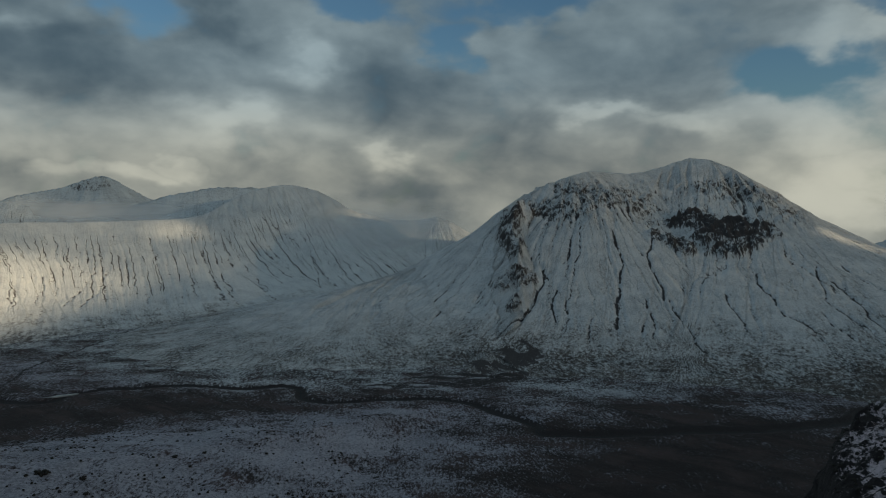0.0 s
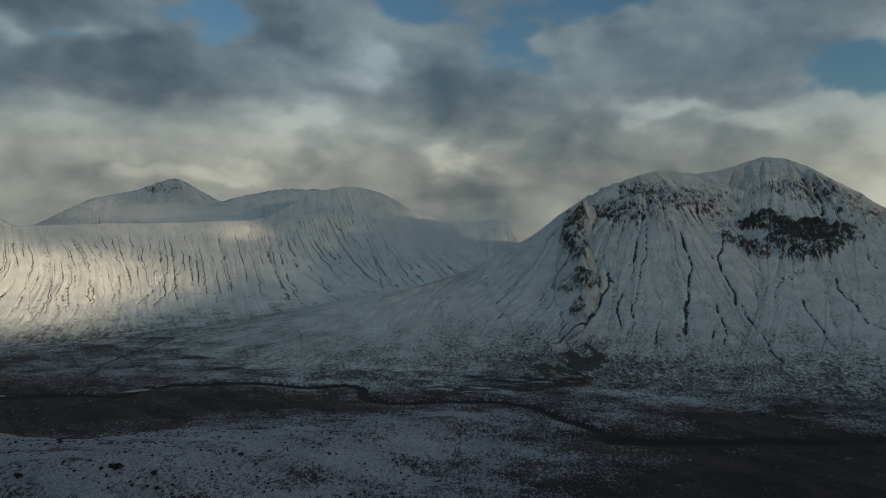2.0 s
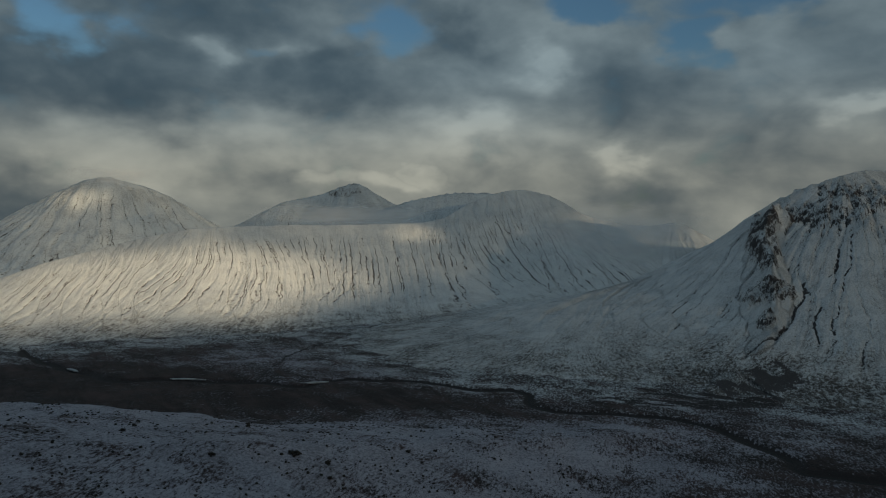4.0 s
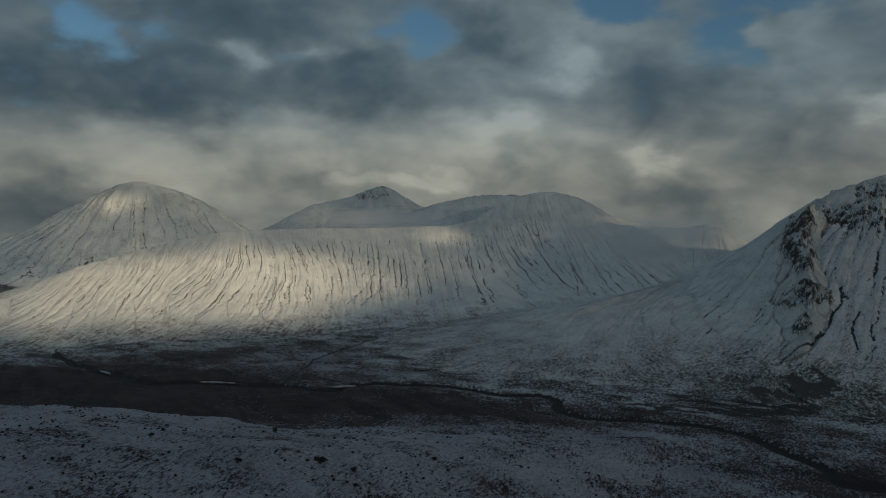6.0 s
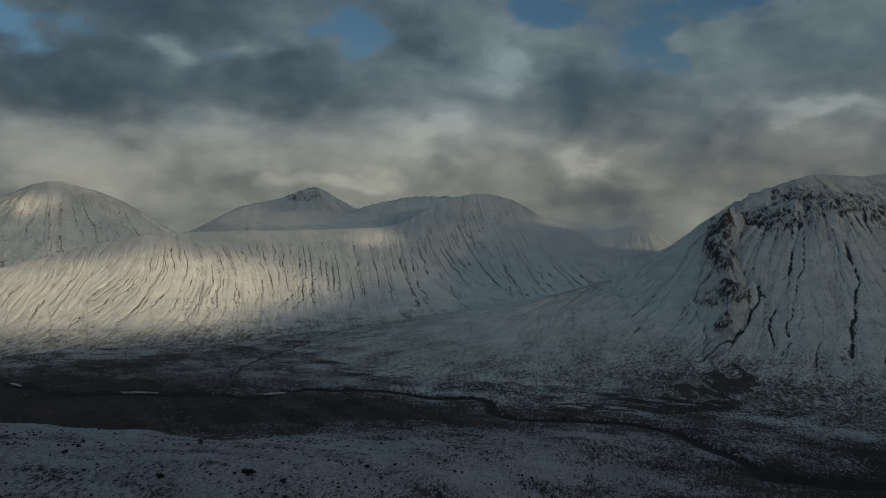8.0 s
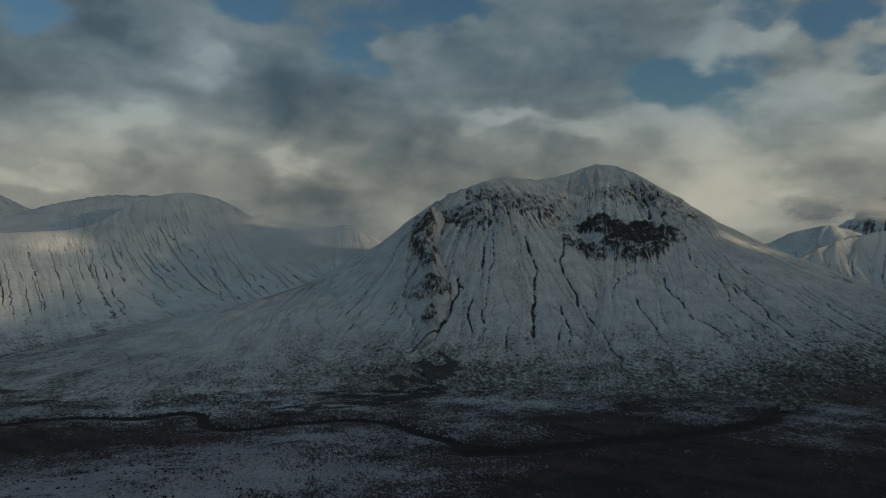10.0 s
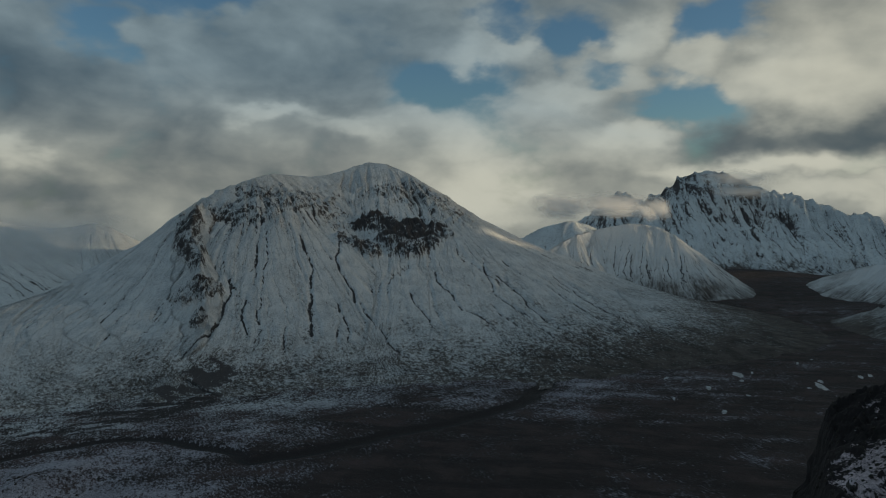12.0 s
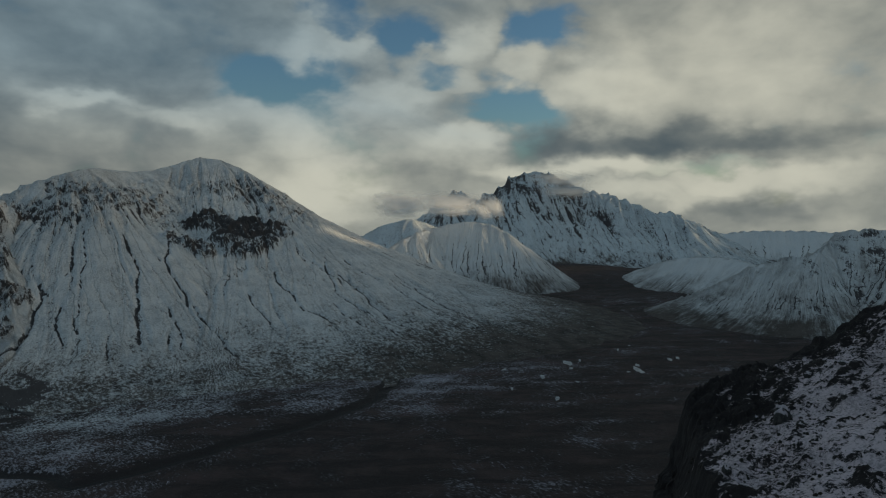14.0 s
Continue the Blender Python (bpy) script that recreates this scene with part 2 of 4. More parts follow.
MOUNTAIN = snow_hill("snow_over_scree", snow=(0.78, 0.83, 0.87), fine=0.18, depth=6.0, runnel=0.09, fleck=5.0, blotch=0.7, thaw=(0.16, 1.1), clump=1.0, worn=0.60, streak=0.30, calm=0.85, dark_rock=0.8)
RIDGE = snow_hill("fluted_snow", snow=(0.76, 0.80, 0.83), fine=0.12, depth=4.0, runnel=0.09, fleck=4.0, blotch=0.5, thaw=(0.16, 1.1), clump=0.6, worn=0.76, streak=0.64, calm=0.6)
FAR = snow_hill("far_snow", snow=(0.72, 0.77, 0.81), fine=0.07, depth=6.0, runnel=0.05, fleck=2.6, worn=0.7)
SMOOTH = snow_hill("smooth_far_snow", snow=(0.80, 0.83, 0.85), fine=0.07, depth=6.0, runnel=0.05, fleck=1.6, blotch=1.2, thaw=(0.2, 1.1), worn=0.88, streak=0.6, calm=0.7)
# greyer snow over the moor, a paler one blended in by the mesh
MOOR = snow_hill("snowy_moor", snow=(0.43, 0.43, 0.50), rock=(0.020, 0.016, 0.017), heath=(0.042, 0.026, 0.026), fine=0.15, depth=2.5, fleck=2.8, blotch=1.9, thaw=(0.08, 1.0), clump=2.4, pale_snow=(0.72, 0.77, 0.81), bands=True)
NEAR = snow_hill("near_snow_and_heather", snow=(0.72, 0.62, 0.67), rock=(0.011, 0.008, 0.009), heath=(0.022, 0.015, 0.015), fine=0.8, depth=0.8)


def vapour(name, dense=0.62, colour=(0.95, 0.96, 0.97)):
    """Thin cloud: scatters light, lets the rest through; density fades towards the edge of its own space."""
    m, k = material(name)
    at = k.add("ShaderNodeTexCoord", 3)
    spread = k.vec("LENGTH", at, out=1)
    billow = k.noise(at, 1.7, 3.0, 0.5, 0.3)
    fade = k.span(k.math("ADD", spread, k.math("MULTIPLY", k.math("SUBTRACT", billow, 0.5), 1.1)), 0.10, 0.95, 1.0, 0.0)
    body = k.tree.nodes.new("ShaderNodeMixShader")
    k.put(body.inputs[0], 0.5)
    k.put(body.inputs[1], k.add("ShaderNodeBsdfDiffuse", Color=(*colour, 1.0)))
    k.put(body.inputs[2], k.add("ShaderNodeBsdfTranslucent", Color=(*colour, 1.0)))
    out = k.tree.nodes.new("ShaderNodeMixShader")
    k.put(out.inputs[0], k.math("MULTIPLY", fade, dense))
    k.put(out.inputs[1], k.add("ShaderNodeBsdfTransparent"))
    k.put(out.inputs[2], body.outputs[0])
    k.add("ShaderNodeOutputMaterial", Surface=out.outputs[0])
    return m


VAPOUR, BILLOW = vapour("thin_cloud"), vapour("thick_cloud", 0.85)
HAZE = vapour("haze", 0.24)

# gaps placed in the added cloud sheet so the low sun lights chosen slopes: along, up, radii in metres, share of light
SUN_GAPS = [(960, 535, 680, 160, 1.0), (1980, 668, 120, 45, 0.6), (1110, 1120, 130, 70, 0.6), (2530, 232, 50, 46, 0.8), (3090, 300, 250, 90, 0.42), (2330, 540, 270, 170, 0.11), (3200, 190, 110, 60, 0.8), (4010, 185, 160, 90, 0.8), (4000, 110, 480, 150, 0.12), (2960, 245, 150, 60, 0.85), (3983, 240, 150, 60, 0.8), (3339, 335, 190, 120, 0.9), (2819, 670, 140, 40, 0.4), (1340, 1250, 160, 50, 0.5)]


# added cloud out of view: sets how much sun each part of the land gets
def shade_cloud_material():
    m, k = material("unseen_shade_cloud")
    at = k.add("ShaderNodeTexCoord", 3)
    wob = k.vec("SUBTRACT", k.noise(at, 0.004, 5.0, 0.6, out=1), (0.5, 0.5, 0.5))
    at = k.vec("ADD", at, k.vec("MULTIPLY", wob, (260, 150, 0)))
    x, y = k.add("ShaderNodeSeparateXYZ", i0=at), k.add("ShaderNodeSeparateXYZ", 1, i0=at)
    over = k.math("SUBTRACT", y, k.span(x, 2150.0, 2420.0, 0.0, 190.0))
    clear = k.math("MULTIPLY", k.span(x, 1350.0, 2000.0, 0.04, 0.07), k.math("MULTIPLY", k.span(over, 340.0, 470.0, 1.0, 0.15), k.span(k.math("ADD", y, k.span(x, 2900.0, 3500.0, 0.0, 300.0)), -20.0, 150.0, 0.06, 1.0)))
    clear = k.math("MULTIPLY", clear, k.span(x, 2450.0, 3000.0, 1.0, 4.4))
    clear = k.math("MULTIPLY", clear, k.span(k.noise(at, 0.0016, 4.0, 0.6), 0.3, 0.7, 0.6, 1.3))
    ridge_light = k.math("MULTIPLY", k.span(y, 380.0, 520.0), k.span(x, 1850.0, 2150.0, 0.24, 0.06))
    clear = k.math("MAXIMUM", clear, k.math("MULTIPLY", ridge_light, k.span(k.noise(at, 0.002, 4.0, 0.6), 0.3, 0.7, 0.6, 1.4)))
    for cx, cy, rx, ry, share in SUN_GAPS:
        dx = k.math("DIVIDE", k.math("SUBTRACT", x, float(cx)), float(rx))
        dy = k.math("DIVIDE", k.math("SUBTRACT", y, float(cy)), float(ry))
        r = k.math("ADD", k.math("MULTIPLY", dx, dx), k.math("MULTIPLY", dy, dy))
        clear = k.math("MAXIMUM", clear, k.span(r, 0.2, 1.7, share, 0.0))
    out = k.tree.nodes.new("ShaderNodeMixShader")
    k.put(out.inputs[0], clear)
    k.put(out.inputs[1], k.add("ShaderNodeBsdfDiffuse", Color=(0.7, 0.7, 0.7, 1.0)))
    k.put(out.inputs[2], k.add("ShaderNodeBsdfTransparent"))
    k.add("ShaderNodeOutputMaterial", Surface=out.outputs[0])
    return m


# ================= terrain tools =================
LATTICE = np.random.RandomState(7).rand(256, 256)


def value(x, y):
    """Smooth lattice noise between 0 and 1."""
    i, j = np.floor(x).astype(int), np.floor(y).astype(int)
    u, v = x - i, y - j
    u, v = u * u * u * (u * (6 * u - 15) + 10), v * v * v * (v * (6 * v - 15) + 10)
    a, b, c, d = (LATTICE[(i + p) % 256, (j + q) % 256] for p, q in ((0, 0), (1, 0), (0, 1), (1, 1)))
    return (a * (1 - u) + b * u) * (1 - v) + (c * (1 - u) + d * u) * v


def fbm(x, y, octaves=5, gain=0.5):
    total, amp, norm = 0.0, 1.0, 0.0
    for n in range(octaves):
        total, norm = total + amp * value(x * 2.03**n + 17.3 * n, y * 2.03**n + 5.1 * n), norm + amp
        amp *= gain
    return total / norm


def ridged(x, y, octaves=4, gain=0.5):
    total, amp, norm = 0.0, 1.0, 0.0
    for n in range(octaves):
        total, norm = total + amp * (1 - np.abs(2 * value(x * 2.1**n + 9.7 * n, y * 2.1**n + 3.3 * n) - 1)), norm + amp
        amp *= gain
    return total / norm


def step(x, low, high):
    t = np.clip((x - low) / (high - low), 0, 1)
    return t * t * (3 - 2 * t)


def smooth_line(points, gap=25.0):
    """A Catmull-Rom line through rows of any width, sampled about every gap metres."""
    p = np.array(points, float)
    p = np.vstack([2 * p[0] - p[1], p, 2 * p[-1] - p[-2]])
    rows = []
    for a, b, c, d in zip(p, p[1:], p[2:], p[3:]):
        n = max(2, int(np.linalg.norm((c - b)[:2]) / gap))
        for t in np.linspace(0, 1, n, endpoint=False):
            rows.append(0.5 * (2 * b + (c - a) * t + (2 * a - 5 * b + 4 * c - d) * t * t + (3 * b - a - 3 * c + d) * t**3))
    return np.array(rows + [p[-2]])


def ridge_form(x, y, points, power=1.7):
    """Height over z = 0 of a hill whose crest runs through rows of x, y, z, half-width; the lane down its side
    in which each place lies, counted along the crest and fanned out round its bends; and how far below the crest."""
    line = smooth_line(points, 55.0)
    best, lane, far = np.zeros_like(x), np.zeros_like(x), np.zeros_like(x)
    run = 0.0
    for p, q in zip(line, line[1:]):
        ex, ey = (q - p)[:2]
        length = math.hypot(ex, ey)
        t = np.clip(((x - p[0]) * ex + (y - p[1]) * ey) / (ex * ex + ey * ey), 0, 1)
        dx, dy = x - p[0] - t * ex, y - p[1] - t * ey
        d = np.hypot(dx, dy)
        h = (p[2] + t * (q[2] - p[2])) * np.clip(1 - d / (p[3] + t * (q[3] - p[3])), 0, 1) ** power
        more = h > best
        best, lane, far = np.where(more, h, best), np.where(more, run + t * length + 320 * np.arctan2(dx, -dy), lane), np.where(more, d, far)
        run += length
    return best, lane, far


def line_distance(x, y, points):
    best = np.full_like(x, 1e9)
    for (ax, ay), (bx, by) in zip(points, points[1:]):
        ex, ey = bx - ax, by - ay
        t = np.clip(((x - ax) * ex + (y - ay) * ey) / (ex * ex + ey * ey), 0, 1)
        best = np.minimum(best, np.hypot(x - ax - t * ex, y - ay - t * ey))
    return best


def runoff(z, gap, rng):
    """How many places drain through each place of a height field, each into one lower neighbour."""
    ny, nx = z.shape
    pad = np.pad(z, 1, constant_values=1e9)
    best, to = np.zeros_like(z), np.arange(nx * ny).reshape(ny, nx)
    own = to.copy()
    for dy, dx in ((0, 1), (1, 0), (0, -1), (-1, 0), (1, 1), (1, -1), (-1, 1), (-1, -1)):
        fall = z - pad[1 + dy : 1 + dy + ny, 1 + dx : 1 + dx + nx]
        if dx and dy:
            fall = fall / (2.0 - rng.rand(ny, nx))
        more = fall > best
        best, to = np.where(more, fall, best), np.where(more, own + dy * nx + dx, to)
    amount, to = [1.0] * (nx * ny), to.ravel().tolist()
    for i in np.argsort(-z.ravel(), kind="stable").tolist():
        j = to[i]
        if j != i:
            amount[j] += amount[i]
    return np.array(amount).reshape(ny, nx) * gap


def soften(a, rounds=1):
    for _ in range(rounds):
        p = np.pad(a, 1, mode="edge")
        a = (p[:-2, 1:-1] + p[2:, 1:-1] + p[1:-1, :-2] + p[1:-1, 2:] + 2 * p[1:-1, 1:-1]) / 6
    return a


def grid(x0, x1, y0, y1, gap):
    return np.meshgrid(np.arange(x0, x1 + gap, gap), np.arange(y0, y1 + gap, gap))


def sheet(name, x, y, z, mat, keep=None, parent=None, **layers):
    """A mesh over a grid of places; keep: which of its corners are wanted."""
    ny, nx = x.shape
    index = np.arange(nx * ny).reshape(ny, nx)
    quads = np.stack([index[:-1, :-1], index[:-1, 1:], index[1:, 1:], index[1:, :-1]], -1).reshape(-1, 4)
    if keep is not None:
        quads = quads[keep.ravel()[quads].any(1)]
    used = np.unique(quads)
    place = np.full(nx * ny, -1)
    place[used] = np.arange(len(used))
    quads = place[quads]
    me = bpy.data.meshes.new(name)
    me.vertices.add(len(used))
    me.vertices.foreach_set("co", np.stack([x, y, z], -1).reshape(-1, 3)[used].astype(np.float32).ravel())
    me.loops.add(quads.size)
    me.loops.foreach_set("vertex_index", quads.astype(np.int32).ravel())
    me.polygons.add(len(quads))
    me.polygons.foreach_set("loop_start", np.arange(0, quads.size, 4, dtype=np.int32))
    me.update(calc_edges=True)
    me.shade_smooth()
    for key, data in layers.items():
        me.attributes.new(key, "FLOAT", "POINT").data.foreach_set("value", np.broadcast_to(data, x.shape).ravel()[used].astype(np.float32))
    me.materials.append(mat)
    ob = new(name, me)
    if parent is not None:
        ob.parent = parent
    return ob


def spots(x, y, places):
    """Soft-edged ragged patches: x, y, radii."""
    total = np.zeros_like(x)
    wob = 0.9 * (fbm(x / 45, y / 45, 4) - 0.5)
    for cx, cy, rx, ry in places:
        total = np.maximum(total, 1 - step(np.hypot((x - cx) / rx, (y - cy) / ry) + wob, 0.75, 1.2))
    return total


# ================= crests: x, y, z, half-width =================
PEAK = [(-392, 2114, 77, 650), (-248, 2236, 126, 760), (-85, 2328, 174, 800), (71, 2399, 248, 850), (208, 2411, 318, 880), (306, 2446, 436, 900), (411, 2429, 474, 930), (527, 2456, 506, 980), (750, 2572, 510, 1150), (928, 2618, 567, 1250), (1064, 2541, 527, 1230), (1157, 2409, 436, 1150), (1230, 2302, 320, 1050), (1337, 2168, 242, 950), (1422, 2024, 170, 850), (1485, 1846, 102, 650), (1529, 1700, 57, 500)]
RIB = [(279, 2333, 416, 500), (234, 2218, 314, 450), (226, 2088, 249, 420), (211, 1939, 145, 380), (174, 1792, 58, 330)]
BUTTRESS = [(882, 2378, 384, 600), (862, 2225, 288, 500), (879, 2120, 228, 420)]
LONG_RIDGE = [(-2117, 1440, 107, 350), (-2191, 1670, 115, 600), (-2165, 1864, 188, 800), (-2007, 2218, 275, 950), (-1825, 2370, 311, 950), (-1574, 2662, 318, 1000), (-1289, 2868, 321, 1000), (-1069, 3011, 341, 1000), (-940, 3211, 434, 1000), (-781, 3356, 487, 1000), (-624, 3409, 462, 1000), (-487, 3411, 380, 950), (-331, 3450, 331, 900), (-153, 3542, 311, 900), (-25, 3545, 331, 900), (76, 3494, 287, 800), (148, 3441, 212, 700), (243, 3435, 138, 600)]
SHOULDER = [(-1673, 3349, 304, 500), (-1572, 3420, 358, 600), (-1472, 3497, 419, 700), (-1271, 3576, 468, 700), (-1096, 3634, 487, 700), (-890, 3690, 471, 700)]
SHARP = [(-2410, 3118, 242, 500), (-2291, 3207, 302, 700), (-2192, 3277, 364, 800), (-2089, 3344, 432, 900), (-1983, 3408, 452, 900), (-1874, 3470, 496, 900), (-1762, 3529, 538, 900), (-1698, 3616, 492, 900), (-1580, 3669, 421, 800), (-1430, 3730, 330, 700)]
CONE = [(-3545, 2120, 52, 600), (-3514, 2358, 142, 800), (-3457, 2614, 261, 900), (-3361, 2737, 349, 1000), (-3239, 2883, 473, 1100), (-3094, 3040, 561, 1100), (-2959, 3173, 525, 1100), (-2824, 3295, 462, 1000), (-2729, 3375, 379, 900), (-2599, 3414, 289, 800), (-2415, 3487, 161, 600)]
ROUND = [(1643, 2568, 143, 400), (1803, 2578, 212, 560), (1934, 2578, 272, 640), (2080, 2548, 309, 700), (2199, 2441, 320, 700), (2254, 2345, 276, 650), (2250, 2210, 170, 420), (2238, 2110, 70, 200)]
SUNLIT = [(2067, 3485, 166, 400), (2177, 3414, 224, 500), (2258, 3359, 270, 600), (2338, 3302, 296, 600), (2429, 3232, 319, 600), (2519, 3160, 263, 500)]
CRAGGY = [(2723, 3825, 243, 500), (2845, 3732, 300, 600), (2964, 3635, 396, 700), (3036, 3573, 487, 750), (3107, 3509, 442, 750), (3190, 3431, 453, 750), (3244, 3378, 518, 800), (3274, 3276, 591, 850), (3388, 3153, 598, 850), (3473, 3056, 590, 850), (3538, 2897, 506, 820), (3605, 2725, 450, 800), (3700, 2498, 379, 750), (3745, 2330, 328, 700), (3825, 2190, 255, 600), (3871, 2105, 179, 450), (3939, 1966, 109, 300)]
DOME = [(2847, 2066, 60, 200), (2821, 1923, 113, 280), (2826, 1723, 165, 360), (2826, 1512, 165, 380), (2700, 1309, 138, 330)]
SPUR = [(2171, 1454, 15, 120), (2201, 1405, 65, 210), (2256, 1307, 114, 310), (2313, 1195, 189, 400), (2362, 1084, 232, 450), (2393, 1007, 254, 450), (2503, 996, 294, 450), (2520, 950, 324, 500), (2548, 861, 320, 500), (2597, 672, 359, 600), (2642, 415, 395, 700)]
DISTANT = [(3997, 2684, 170, 500), (4187, 2465, 203, 500), (4344, 2162, 234, 500), (4473, 1867, 243, 500), (4565, 1611, 234, 500), (4666, 1264, 268, 500), (4776, 675, 281, 500)]

ROUND = [(px, py, pz, pw * 0.68) for px, py, pz, pw in ROUND]
PEAK = [(px, py, pz, pw * 1.06) for px, py, pz, pw in PEAK]

# ================= ground =================
def moor_rise(x, y):
    """The broad moorland spur in front of the river."""
    e1 = 0.268 * (x + 400) - 0.963 * (y - 1150)
    e2 = -0.926 * (x + 60) + 0.378 * (y - 1080)
    e = np.minimum(e1, e2) + 60 * (fbm(x / 160, y / 160, 4) - 0.5)
    return 0.2 * np.clip(e + 12 * np.exp(-np.abs(e) / 20), 0, 700) + 32 * step(-x, 300, 1050) * step(e, -10, 130), e


def axis(low, fine_low, fine_high, high, gap):
    mid = np.arange(fine_low, fine_high + gap, gap)
    def out(reach):
        steps, d = [], gap
        while sum(steps) < reach:
            d *= 1.25
            steps.append(d)
        c = np.cumsum(steps)
        return c * reach / c[-1]
    return np.r_[fine_low - out(fine_low - low)[::-1], mid, mid[-1] + out(high - mid[-1])]


RIVER = [(-2300, 1500), (-1868, 1418), (-1685, 1378), (-1457, 1271), (-1183, 1209), (-1055, 1241), (-872, 1294), (-761, 1295), (-744, 1362), (-569, 1427), (-430, 1399), (-325, 1415), (-287, 1376), (-251, 1309), (-104, 1326), (29, 1320), (119, 1215), (160, 1174), (170, 1122), (279, 1125), (394, 1140), (516, 1146), (643, 1165), (782, 1240), (870, 1320), (1050, 1380), (1300, 1420), (1500, 1400)]
BURN = [(-700, 2300), (-910, 2122), (-931, 2033), (-937, 1846), (-950, 1613), (-941, 1489), (-886, 1300)]
DITCH = [(-330, 640), (-230, 830), (-120, 900), (-60, 990), (0, 1010)]


def wavy(points, gap=18.0, swing=9.0):
    line = smooth_line(points, gap)
    run = np.arange(len(line)) * 0.35
    return [(px + swing * (value(np.array([r]), np.array([3.3]))[0] - 0.5) * 2, py + swing * (value(np.array([r]), np.array([8.1]))[0] - 0.5) * 2) for (px, py), r in zip(line, run)]


RIVER_LINE, BURN_LINE, DITCH_LINE = wavy(RIVER), wavy(BURN, swing=14.0), wavy(DITCH)


def ground_height(x, y):
    rise, e = moor_rise(x, y)
    z = rise + 6 * (fbm(x / 300, y / 300, 4) - 0.5) + 3.0 * (fbm(x / 40, y / 40, 4) - 0.5)
    z += step(e, -30, 60) * (7 * (fbm(x / 55, y / 55, 4) - 0.5) + 2.5 * (fbm(x / 12, y / 12, 3) - 0.5))
    out = np.hypot(x, y)
    return z + 45 * step(out, 2600, 3800) + 60 * step(out, 2300, 3000) * (fbm(x / 260, y / 260, 4) - 0.5), e


def build_ground():
    x, y = np.meshgrid(axis(-4950, -1900, 1900, 4950, 7.0), axis(-4950, 620, 1720, 4950, 7.0))
    z, e = ground_height(x, y)
    wet = line_distance(x, y, RIVER_LINE)
    burn = np.minimum(line_distance(x, y, BURN_LINE), line_distance(x, y, DITCH_LINE) + 3)
    z -= 5.5 * (1 - step(wet, 5, 20)) + 2.0 * (1 - step(burn, 1, 8))
    e1 = 0.268 * (x + 400) - 0.963 * (y - 1150)
    e2 = -0.926 * (x + 60) + 0.378 * (y - 1080)
    drift = 90 * (fbm(x / 120, y / 60, 5) - 0.5)
    snow_line = step(e1 + drift, -230 + 150 * step(-x, 300, 800), 130) * step(e2 + drift, -420, 120) * (1.12 + 0.8 * (fbm(x / 70, y / 35, 4) - 0.5))
    shore = 1375 + 160 * step(x, 700, 1500) + 160 * (fbm(x / 200, y / 200, 3) - 0.5) - 60 * step(-x, 200, 500)
    near = np.zeros_like(x)
    for crest in (PEAK, LONG_RIDGE):
        near = np.maximum(near, ridge_form(x, y, [(px, py, 100, pw * 1.3) for px, py, _, pw in crest], 1.0)[0])
    skirt = 0.66 * (1 - 0.9 * step(x, 850, 1350)) * step(near + 16 * (fbm(x / 90, y / 90, 4) - 0.5), 4, 30)
    far = step(y, shore - 60, shore + 120) * (0.66 - 0.2 * step(-x, 900, 1500) - 0.64 * step(x, -100, 700))
    heath = 1.34 - snow_line - np.maximum(far, skirt) + 1.0 * (fbm(x / 110, y / 55, 6, 0.6) - 0.5)
    bluff = spots(x, y, [(15, 1470, 110, 60), (-90, 1420, 90, 35), (110, 1500, 60, 50)]) * step(fbm(x / 50 + y / 90, y / 16, 4), 0.42, 0.58)
    heath = heath + 0.45 * bluff
    streaks = fbm((0.79 * x - 0.62 * y) / 260, (0.62 * x + 0.79 * y) / 55, 6, 0.6)
    heath = heath - 0.34 * step(x, 350, 900) * step(streaks, 0.50, 0.72) * (1 - 0.6 * step(y, 1500, 1800))
    bank = 6 * step(x, 60, 400)
    bare = 0.8 * bluff + 1.1 * (1 - step(np.minimum(wet, burn + 9), 9 + bank, 17 + 2 * bank))
    # share of the paler snow, rising towards the mountain foot
    pale_share = step(near + 18 * (fbm(x / 90, y / 90, 4) - 0.5), 6, 34) * (1 - step(x, 200, 800))
    return tagged(sheet("ground", x, y, z, MOOR, bare=bare, heath=heath, pale_share=pale_share), "dark heather moor with patchy snow on the valley floor", "ground", kind="structure")


build_ground()

